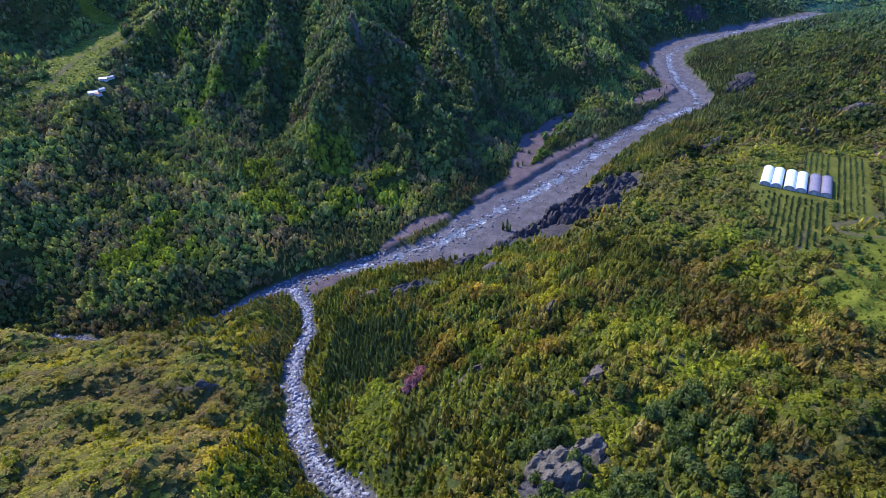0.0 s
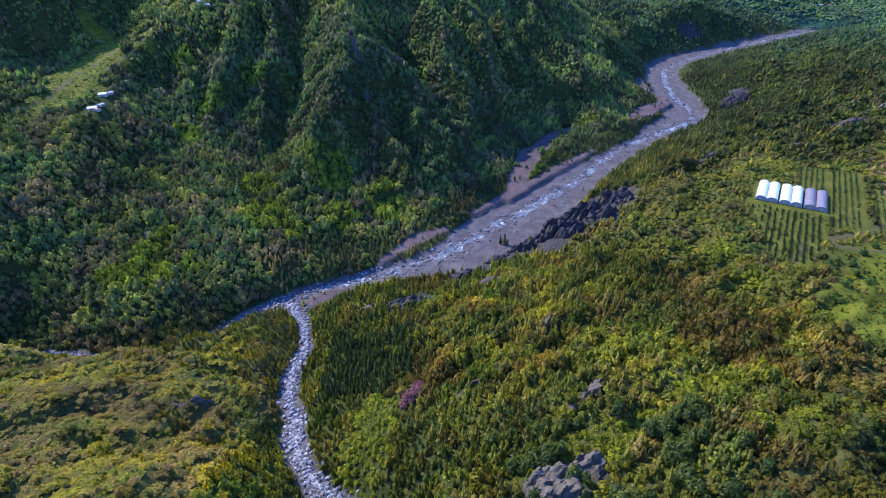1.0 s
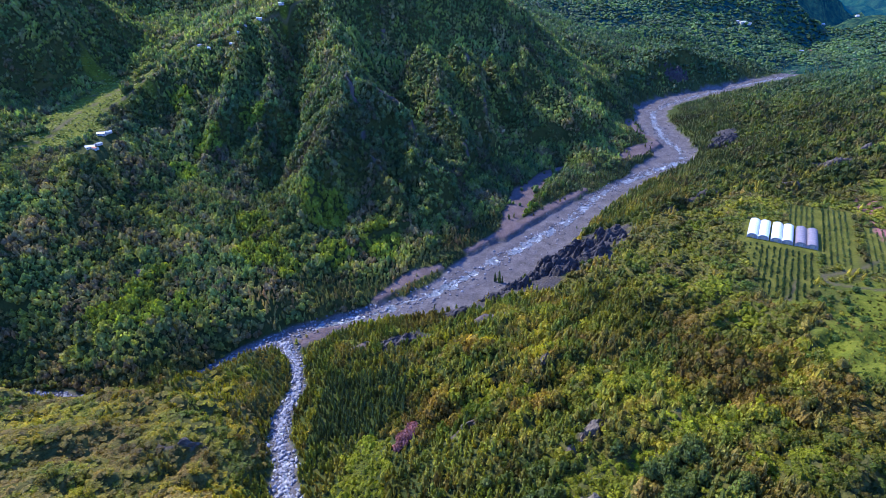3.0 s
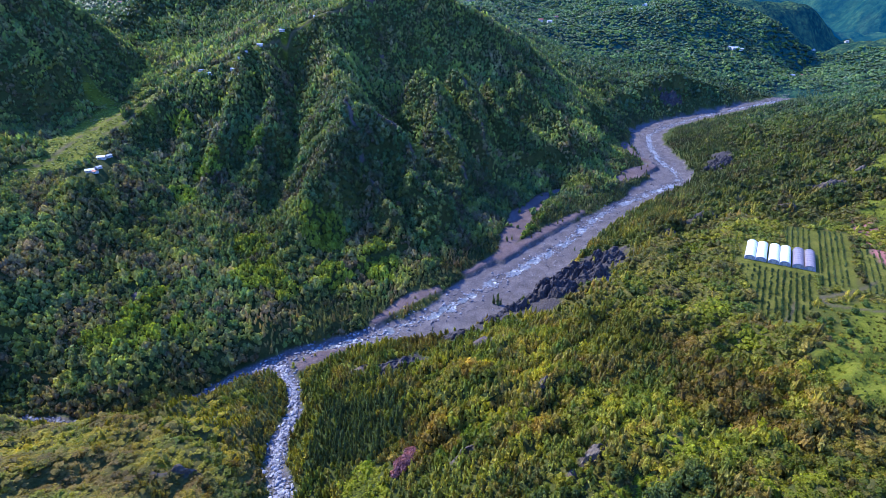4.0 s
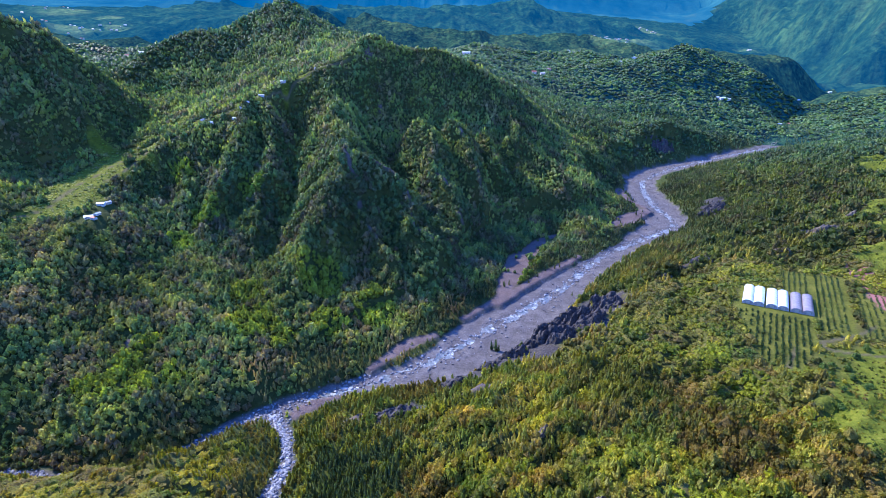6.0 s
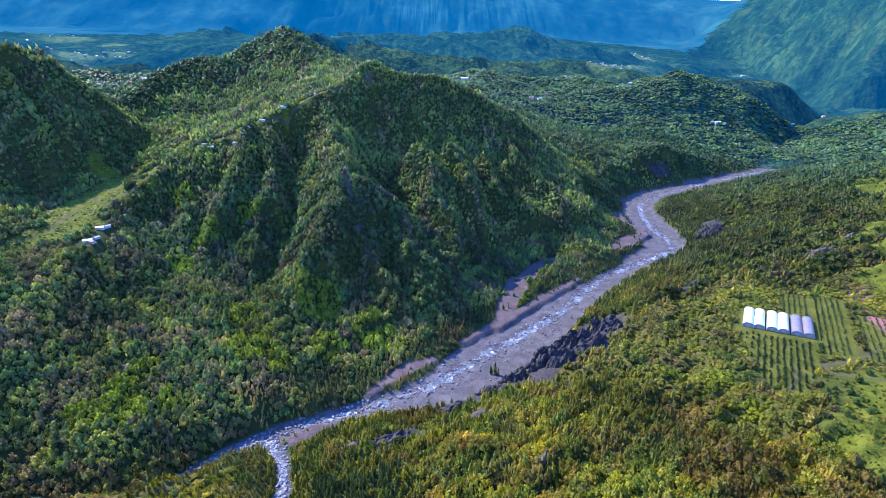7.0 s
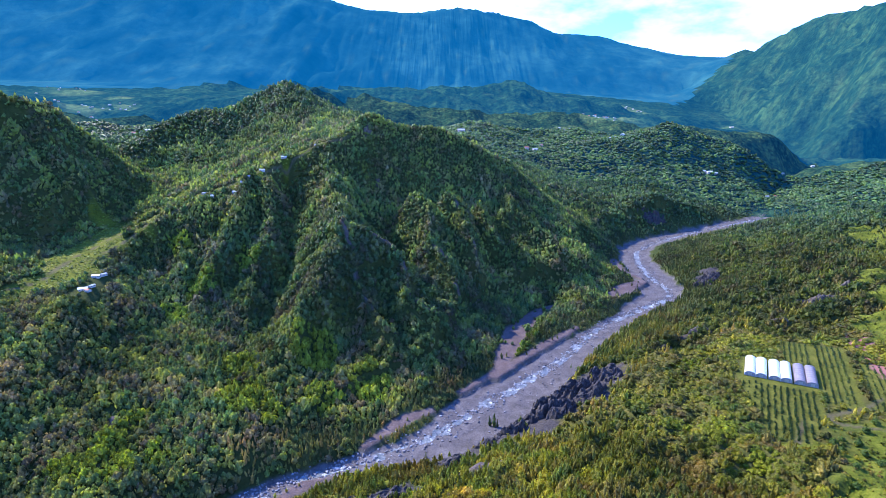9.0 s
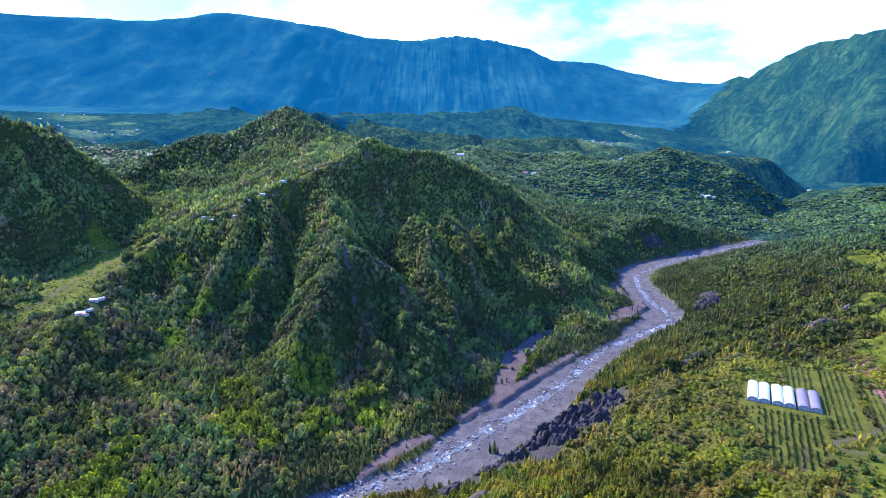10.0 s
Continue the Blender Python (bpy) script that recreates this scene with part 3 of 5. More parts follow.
def ground(x, y):
    """Height and the cover of the ground at x, y."""
    x, y = np.asarray(x, float), np.asarray(y, float)
    inside = (x > -950) & (x < 1750) & (y > -310) & (y < 2040)
    mild = sstep(1100, 1300, np.hypot(x, y))
    z = np.where(inside, sample(*CLOSE, x, y) * (1 - mild) + sample(*CALM, x, y) * mild, sample(*WIDE, x, y))
    e = 8.0
    zx = np.where(inside, sample(*CLOSE, x + e, y) - sample(*CLOSE, x - e, y), sample(*WIDE, x + 40, y) - sample(*WIDE, x - 40, y)) / np.where(inside, 2 * e, 80)
    zy = np.where(inside, sample(*CLOSE, x, y + e) - sample(*CLOSE, x, y - e), sample(*WIDE, x, y + 40) - sample(*WIDE, x, y - 40)) / np.where(inside, 2 * e, 80)
    slope = np.hypot(zx, zy)
    far = sstep(1000, 1800, np.hypot(x, y))
    steep = np.clip(slope, 0, 1.3)
    wx, wy = x + 14 * pn(x / 60, y / 60, 5), y + 14 * pn(x / 60, y / 60, 6)
    d_bed, (bed_z, bed_w) = along(bed, x, y)
    d_str, (str_z, str_w) = along(stream_bed, x, y)
    d_wat, (wat_w,) = along(water_line, x, y)
    calm = sstep(0, 70, np.minimum(d_bed - bed_w, d_str - str_w + 20))
    top = np.full(np.shape(x), 1e9)
    for line in (crest, hill_back, left_hill, spur_a, spur_b, spur_c, hill_right):
        top = np.minimum(top, along(line, x, y)[0])
    z = spurs(x, y, z)
    face = left_of(x, y) * (1 - sstep(850, 1000, y)) * sstep(0.3, 0.7, slope)
    z = z + calm * face * sstep(50, 120, d_bed - bed_w) * 3 * ridged((0.75 * wx + 0.66 * wy) / 78, (0.75 * wy - 0.66 * wx) / 150, 3, 13)
    calm = calm * (0.2 + 0.8 * sstep(0, 60, top))
    z = z + calm * (steep * (1 - 0.6 * face) * (13 * ridged(wx / 100, wy / 120, 3, 11) - 6.5) + 2.2 * fbm(x / 45, y / 45, 4, 21))
    z = z + far * np.clip(steep - 0.15, 0, 1) * (8 + 40 * sstep(2100, 3100, np.hypot(x, y))) * sstep(0, 220, np.minimum(along(mount, x, y)[0], np.minimum(along(rim, x, y)[0], along(rim_2, x, y)[0]))) * ridged(x / 420 + 0.3 * pn(x / 300, y / 300, 8), y / 700, 3, 31)
    z = z + far * sstep(3200, 2600, np.hypot(x, y)) * sstep(0, 260, along(mount, x, y)[0]) * 26 * fbm(x / 230, y / 230, 4, 33, 0.55)
    z = far_spurs(x, y, z)
    # runnels on the near right bank, running down to the river
    s_bank = sstep(120, 240, x + y) * sstep(12, 60, d_bed - bed_w) * (1 - sstep(420, 620, y)) * sstep(-60, 0, x) * (1 - sstep(200, 280, x))
    z = z + s_bank * 5.0 * ridged((x * 0.75 + y * 0.66) / 60, (x * 0.66 - y * 0.75) / 26, 3, 23)
    s_up = ~left_of(x, y) * sstep(20, 80, d_bed - bed_w) * sstep(390, 470, y) * sstep(1000, 850, y)
    z = z + s_up * (5.5 * ridged((x * 0.8 + y * 0.6) / 95, (y * 0.8 - x * 0.6) / 40, 3, 27) + 3 * fbm(x / 30, y / 30, 3, 28))
    s_spur = sstep(-70, -110, x) * sstep(258, 235, y) * sstep(6, 30, d_str) * sstep(60, 110, y)
    z = z + s_spur * (4.0 * fbm(x / 26, y / 26, 3, 24) + 2.6 * ridged((x + y) / 30, (y - x) / 17, 3, 25))
    rock = spots(ROCKS, x + 5 * pn(x / 9, y / 9, 41), y + 5 * pn(x / 9, y / 9, 42))
    scar = np.zeros(np.shape(x))
    for line in SCARS:
        d, (w,) = along(line, x + 3 * pn(x / 7, y / 7, 45), y + 3 * pn(x / 7, y / 7, 46))
        scar = np.maximum(scar, 1 - sstep(w * 0.6, w * 1.4, d))
    for line in (spur_a2, spur_b[1:], spur_c[2:], spur_d[1:]):
        d = along(line, x + 9 * pn(x / 46, y / 46, 5) + 3.5 * pn(x / 15, y / 15, 7) - 3.5, y + 9 * pn(x / 46, y / 46, 6) + 3.5 * pn(x / 15, y / 15, 8))[0]
        scar = np.maximum(scar, (1 - sstep(1.5, 4.0, d)) * sstep(-0.1, 0.3, fbm(x / 26, y / 26, 2, 50)))
    z = z + scar * 1.8
    # the flat of the orchard
    u, v = on_pad(x, y)
    outside = np.maximum(np.maximum(-12 - u, u - 102), np.maximum(-82 - v, v - 90))
    k = sstep(0, 16, outside)
    z = (76 + 0.02 * u + 0.01 * v) * (1 - k) + z * k
    pad = inside_pad(u, v).astype(float)
    # river bed, terraces and stream with their banks
    wob = (3 + 4 * sstep(520, 680, y)) * fbm(x / 22, y / 22, 3, 61)
    e_bed, e_str = d_bed - bed_w - wob, d_str - str_w - 0.5 * wob
    z = np.minimum(z, np.where(left_of(x, y), bed_z + 2 + 0.75 * np.maximum(e_bed, 0) + 4 * np.maximum(e_bed - 45, 0), 1e9))
    bar, bar_n = np.zeros(np.shape(x)), 0.8 * fbm(x / 8, y / 8, 2, 63)
    for line in bars:
        d, (w,) = along(line, x, y)
        z = np.minimum(z, bed_z + 4.2 + 0.32 * np.maximum(d - w, 0) + 3 * np.maximum(d - w - 45, 0))
        bar = np.maximum(bar, 1 - sstep(w - 1.8, w + 1.8, d + wob * 0.5 + bar_n))
    gravel = np.maximum(1 - sstep(-1.0, 2.5, e_bed), 1 - sstep(-1.0, 1.5, e_str)) * (1 - bar)
    floor_b = bed_z + 0.45 * fbm(x / 12, y / 12, 4, 71) + 1.0 * np.clip(d_bed / (bed_w + 1), 0, 1) ** 2 - (0.55 + 0.45 * fbm(x / 9, y / 9, 3, 74)) * (1 - sstep(wat_w * 0.6, wat_w * 1.5, d_wat))
    floor_s = str_z + 0.5 * fbm(x / 6, y / 6, 3, 72)
    k = sstep(-2, 9, e_bed)
    z = floor_b * (1 - k) + np.maximum(z, bed_z + 1.0) * k
    z = z * (1 - bar) + (bed_z + 4.2 + 0.4 * fbm(x / 10, y / 10, 3, 73)) * bar
    k = sstep(-1, 12, e_str)
    z = floor_s * (1 - k) + np.maximum(z, str_z + 0.5) * k
    meadow = np.maximum(spots(MEADOWS, x + 9 * pn(x / 18, y / 18, 43), y + 9 * pn(x / 18, y / 18, 44), 0.3), pad)
    fresh = spots(FRESH, x + 6 * pn(x / 12, y / 12, 47), y + 6 * pn(x / 12, y / 12, 48), 0.3)
    return z, dict(slope=slope, gravel=gravel, rock=np.clip(rock * 1.5 + 0.3 * sstep(2.0, 2.6, slope) * sstep(0.1, 0.6, fbm(x / 25, y / 25, 3, 49)), 0, 1) * (1 - far), scar=scar, bar=bar, meadow=meadow, fresh=fresh, pad=pad, far=far,
                   e_bed=e_bed, e_str=e_str, water=d_wat - wat_w)


def height(x, y):
    return float(ground(np.array([x]), np.array([y]))[0][0])


def spread(lo, a, b, hi, step, grow):
    """Even steps from a to b that widen outwards to lo and hi."""
    mid = list(np.arange(a, b + step / 2, step))
    s, v = step, mid[-1]
    while v < hi:
        s *= grow
        v += s
        mid.append(v)
    s, v, low = step, mid[0], []
    while v > lo:
        s *= grow
        v -= s
        low.append(v)
    return np.array(low[::-1] + mid)


def mesh_from(name, verts, faces, material, attrs=(), smooth=False):
    """A mesh from arrays; faces: an (n, k) array of corners."""
    me = bpy.data.meshes.new(name)
    faces = np.asarray(faces, np.int32)
    n, k = faces.shape
    me.vertices.add(len(verts))
    me.vertices.foreach_set("co", np.asarray(verts, np.float32).ravel())
    me.loops.add(n * k)
    me.loops.foreach_set("vertex_index", faces.ravel())
    me.polygons.add(n)
    me.polygons.foreach_set("loop_start", np.arange(0, n * k, k, dtype=np.int32))
    me.polygons.foreach_set("use_smooth", np.full(n, smooth))
    for key, values in attrs:
        values = np.asarray(values, np.float32)
        if values.ndim == 2:
            at = me.attributes.new(key, "FLOAT_COLOR", "POINT")
            at.data.foreach_set("color", np.column_stack([values, np.ones(len(values))]).astype(np.float32).ravel())
        else:
            me.attributes.new(key, "FLOAT", "POINT").data.foreach_set("value", values)
    me.materials.append(material)
    me.update(calc_edges=True)
    return me


# beaten tracks: x, y, half width
TRACKS = [[(292, 312, 1.2), (272, 301, 1.2), (243, 293, 1.2), (239, 288, 1.2), (243, 283, 1.2), (253, 279, 1.2), (264, 276, 1.2), (282, 274, 1.2)],
          [(201, 262, 1.5), (213, 276, 1.5), (223, 288, 1.5)],
          [(-385, 453, 1.2), (-375, 459, 1.2), (-365, 479, 1.2), (-368, 518, 1.2), (-362, 541, 1.2), (-357, 562, 1.2), (-345, 590, 1.2)],
          [(-342, 530, 1.5), (-330, 560, 1.5), (-325, 586, 1.0), (-290, 648, 1.0), (-243, 684, 1.0), (-204, 710, 1.0), (-167, 742, 1.0), (-125, 770, 1.0)]]


def terrain():
    xs = spread(-5000, -270, 370, 5000, 2.3, 1.03)
    ys = spread(-1400, 80, 730, 5200, 2.3, 1.021)
    X, Y = np.meshgrid(xs, ys)
    x, y = X.ravel(), Y.ravel()
    z, c = ground(x, y)
    nx = len(xs)
    i = (np.arange(len(ys) - 1)[:, None] * nx + np.arange(nx - 1)[None, :]).ravel()
    faces = np.column_stack([i, i + 1, i + nx + 1, i + nx])
    patch = fbm(x / 70, y / 70, 4, 81)
    spur = sstep(-85, -110, x) * sstep(262, 240, y)
    grass = np.clip(c["meadow"] + 0.25 * sstep(0.3, 0.9, patch), 0, 1)
    dry = 0.4 * np.clip(sstep(0.0, 0.7, fbm(x / 40, y / 40, 4, 82) + 0.4 * spur), 0, 1) * (1 - c["far"]) * (1 - 0.8 * c["meadow"])
    dry = np.maximum(np.maximum(dry, 0.45 * c["pad"]), spur * np.clip(0.75 + 0.5 * fbm(x / 14, y / 14, 3, 86), 0, 1))
    red = spots([(346, 406, 7), (343, 394, 8), (339, 380, 9), (335, 366, 10), (330, 352, 11), (326, 340, 11)], x + 3 * pn(x / 6, y / 6, 84), y + 3 * pn(x / 6, y / 6, 85), 0.2)
    track = np.zeros(np.shape(x))
    for line in TRACKS:
        d, (w,) = along(line, x, y)
        track = np.maximum(track, 1 - sstep(w * 0.7, w * 1.2, d))
    dry = np.maximum(dry, 0.8 * track)
    bank = ~left_of(x, y) * sstep(20, 80, x) * sstep(470, 400, y) * sstep(8, 30, c["e_bed"])
    dry = np.maximum(dry, bank * np.clip(0.6 + 0.5 * fbm(x / 22, y / 22, 3, 87), 0, 1) * (1 - c["meadow"]))
    dry = dry * (1 - 0.7 * sstep(430, 560, y) * ~left_of(x, y))
    earth = np.clip(np.maximum(np.maximum(c["bar"], red), np.maximum(c["scar"] * 0.8, track * 0.4)), 0, 1)
    attrs = [("grass", grass), ("dry", dry), ("rock", c["rock"]), ("gravel", c["gravel"]), ("earth", earth), ("far", c["far"]), ("red", red)]
    dist = np.hypot(x, y)[faces].min(1)
    verts = np.column_stack([x, y, z])

    def piece(name, pick, material, label):
        used, back = np.unique(faces[pick], return_inverse=True)
        me = mesh_from(name, verts[used], back.reshape(-1, 4), material, [(k, v[used]) for k, v in attrs], True)
        return tagged(new(name, me), label, "ground" if name == "ground" else "mountains", kind="structure")

    ahead = y[faces].min(1) > 300
    fx, fy = x[faces].mean(1), y[faces].mean(1)
    flank = (fx - 1469) * 464 - (fy - 3162) * 510 > 0
    remote = (dist > 3250) & ahead & ~flank
    middle = ~remote & (dist > 2000) & ahead
    nexts = ~remote & ~middle & (dist > 1260) & ahead
    piece("ground", ~remote & ~middle & ~nexts, M_GROUND, "valley floor and wooded mountain slopes with a gravel river bed")
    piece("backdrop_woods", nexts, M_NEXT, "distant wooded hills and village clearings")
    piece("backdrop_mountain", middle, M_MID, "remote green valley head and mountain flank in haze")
    piece("backdrop_rim", remote, M_FAR, "remote mountain wall closing the valley, tinted blue for haze")


terrain()


# ---- plants ----
def card_crown(rng, n, shape):
    """Leafy sprays over a crown in the unit cylinder (radius 1, height 1): corners (n * 4, 3)."""
    out = np.zeros((n, 4, 3))
    for k in range(n):
        a = rng.random() * 2 * math.pi
        if shape == "cone":
            h = rng.random() ** 1.2
            r = (1.0 - h) ** 0.55 * (0.5 + 0.6 * rng.random()) * (0.8 + 0.35 * math.sin(3 * a + 9 * h))
            h = 0.05 + 0.93 * h
            s = 0.11 + 0.17 * (1 - h)
            flat = 0.65
        else:
            u = rng.random() ** 0.75
            th = u * 1.7
            lump = 0.95 + 0.2 * math.sin(2.3 * a + 5 * u + 1.7 * math.sin(3 * a)) + 0.1 * rng.standard_normal()
            r, h = math.sin(th) * lump, 0.40 + 0.58 * math.cos(th) * lump
            s = (0.15 + 0.13 * rng.random()) * (1.7 if n < 8 else 1.25 if n < 12 else 0.95 if n < 25 else 0.8 if n < 45 else 0.75)
            flat = 0.7
        c = np.array([math.cos(a) * r, math.sin(a) * r, h])
        nrm = np.array([math.cos(a) * (0.4 + r), math.sin(a) * (0.4 + r), 0.5]) + rng.standard_normal(3) * 0.55
        nrm /= np.linalg.norm(nrm)
        t = np.cross(nrm, rng.standard_normal(3))
        t /= np.linalg.norm(t)
        b = np.cross(nrm, t)
        w, l = s * (0.7 + 0.5 * rng.random()), s * (1.0 + 0.7 * rng.random())
        q = np.array([t * l, b * w * 0.8, -t * l * 0.8, -b * w])
        q[:, 2] *= flat
        out[k] = c + q
    return out.reshape(-1, 3)


def core(rng, shape, sides, rings):
    """The dense inside of a crown, lumpy, as rings of quads."""
    v, f = [], []
    for i in range(rings):
        t = i / (rings - 1)
        if shape == "cone":
            h, r = 0.02 + 0.93 * t, 0.78 * (1 - t) ** 0.62 * (0.55 + 0.45 * min(1, 4 * t)) + 0.03
        else:
            h, r = 0.03 + 0.92 * t, math.sin(0.45 + t * 2.55) * 0.95 + 0.05
        for s in range(sides):
            a = 2 * math.pi * (s + 0.5 * (i % 2)) / sides
            k = r * (0.62 + 0.42 * rng.random())
            v.append((math.cos(a) * k, math.sin(a) * k, h + 0.07 * rng.standard_normal() * (0 < i)))
    for i in range(rings - 1):
        for s in range(sides):
            f.append((i * sides + s, i * sides + (s + 1) % sides, (i + 1) * sides + (s + 1) % sides, (i + 1) * sides + s))
    return np.array(v), np.array(f)


def template(seed, n, shape, sides=6):
    rng = np.random.default_rng(seed)
    v1 = card_crown(rng, n, shape)
    f1 = np.arange(n * 4).reshape(-1, 4)
    v2, f2 = core(rng, shape, sides, 4 if sides == 5 else 3 if sides < 5 else 5)
    # core darker than the sprays: shade inside the crown put into its colour
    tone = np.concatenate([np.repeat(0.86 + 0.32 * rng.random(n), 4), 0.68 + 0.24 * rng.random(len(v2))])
    return np.vstack([v1, v2]), np.vstack([f1, f2 + len(v1)]), tone


def palette(rng, n, kind, x, y, warm, fresh, grey, gold, gain):
    """A colour for each plant; warm: 0 deep green, 1 yellow-green; grey: dull brownish growth."""
    a, b = {"cone": ((0.085, 0.125, 0.052), (0.205, 0.210, 0.062)), "broad": ((0.062, 0.110, 0.036), (0.215, 0.245, 0.044)),
            "scrub": ((0.066, 0.112, 0.024), (0.195, 0.215, 0.028))}[kind]
    t = np.clip(0.15 + 0.6 * warm + 0.75 * fbm(x / 22, y / 22, 3, 91) + 0.1 * rng.standard_normal(n), 0, 1)[:, None]
    c = np.array(a) + (np.array(b) - np.array(a)) * t
    g = np.clip(grey + 0.25 * rng.standard_normal(n), 0, 1)[:, None] * ~fresh[:, None]
    c = c * (1 - g) + g * (c.sum(1) * 0.36)[:, None] * np.array([1.22, 1.0, 0.60])
    c = np.where(fresh[:, None], c * 0.4 + np.array([0.135, 0.190, 0.014]), c)
    c = np.where((gold * rng.random(n) > 0.3)[:, None], c * 0.3 + np.array([0.165, 0.155, 0.012]), c)
    return c * gain * (0.84 + 0.32 * rng.random((n, 1)))


def woods(name, label, xy, hgt, rad, kind, cards, seed, sides, warm, fresh, grey, gold, gain):
    """Plants beyond counting, joined into one mesh."""
    if not len(xy):
        return
    rng = np.random.default_rng(seed)
    temps = [template(seed * 10 + k, cards, kind, sides) for k in range(5)]
    x, y = xy[:, 0], xy[:, 1]
    z = ground(x, y)[0]
    col = palette(rng, len(xy), kind, x, y, warm, fresh, grey, gold, gain)
    pick, turn = rng.integers(0, 5, len(xy)), rng.random(len(xy)) * 2 * math.pi
    lean = rng.standard_normal((len(xy), 2)) * 0.08
    V, Fa, C, base = [], [], [], 0
    for k, (tv, tf, shade) in enumerate(temps):
        m = np.where(pick == k)[0]
        if not len(m):
            continue
        ca, sa = np.cos(turn[m])[:, None], np.sin(turn[m])[:, None]
        px, py, pz = tv[:, 0][None], tv[:, 1][None], tv[:, 2][None]
        h = pz * hgt[m][:, None]
        vx = (px * ca - py * sa) * rad[m][:, None] + x[m][:, None] + lean[m, 0:1] * h
        vy = (px * sa + py * ca) * rad[m][:, None] + y[m][:, None] + lean[m, 1:2] * h
        V.append(np.stack([vx, vy, z[m][:, None] + h - 0.3], 2).reshape(-1, 3))
        Fa.append((tf[None] + (np.arange(len(m)) * len(tv))[:, None, None] + base).reshape(-1, 4))
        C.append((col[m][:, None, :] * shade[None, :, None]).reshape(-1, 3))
        base += len(m) * len(tv)
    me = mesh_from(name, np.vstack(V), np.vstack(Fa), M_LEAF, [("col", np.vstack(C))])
    tagged(new(name, me), label, "trees" if kind != "scrub" else "shrubs", kind="stuff")


def scatter(x0, x1, y0, y1, gap, seed):
    rng = np.random.default_rng(seed)
    gx, gy = np.meshgrid(np.arange(x0, x1, gap), np.arange(y0, y1, gap))
    p = np.column_stack([gx.ravel(), gy.ravel()])
    return p + rng.random(p.shape) * gap * 0.95, rng


def in_sector(p, r0, r1, wide=0.98):
    """The stretch of valley that lies open, between two distances."""
    d = np.hypot(p[:, 0], p[:, 1])
    return (d >= r0) & (d < r1) & (np.abs(p[:, 0]) < wide * p[:, 1] + 70)


# the stands whose trees are built one by one: slender trees by the stream, round ones on the slope (x0, x1, y0, y1)
# dull brownish groves on the near slope: x, y, radius
GROVES = [(96, 217, 12), (119, 215, 14), (144, 206, 18), (166, 200, 16), (168, 178, 14), (140, 173, 17), (124, 193, 16), (62, 223, 11), (16, 247, 13), (0, 204, 14), (42, 193, 10), (7, 146, 10), (24, 149, 8)]
# yellowing growth on the spur between the streams: x, y, radius
GOLD = [(-177, 203, 13), (-152, 199, 11), (-143, 232, 15), (-128, 222, 13), (-112, 206, 12), (-97, 150, 13), (-84, 147, 9), (-108, 152, 13), (-210, 196, 12), (-122, 130, 12), (-90, 128, 12), (-140, 182, 8), (-190, 170, 9)]
STANDS = [(-74, -22, 198, 250), (15, 105, 92, 146)]
SINGLE = [[], []]
CLEAR = [(417, 1000, 22), (435, 1003, 15), (-21, 186, 6.5), (-17, 192, 5), (-23, 181, 4), (-239, 351, 4), (-314, 450, 13), (-317, 479, 11), (-306, 444, 10), (-312, 464, 8)]      # places kept free of woods for single trees and houses: x, y, radius


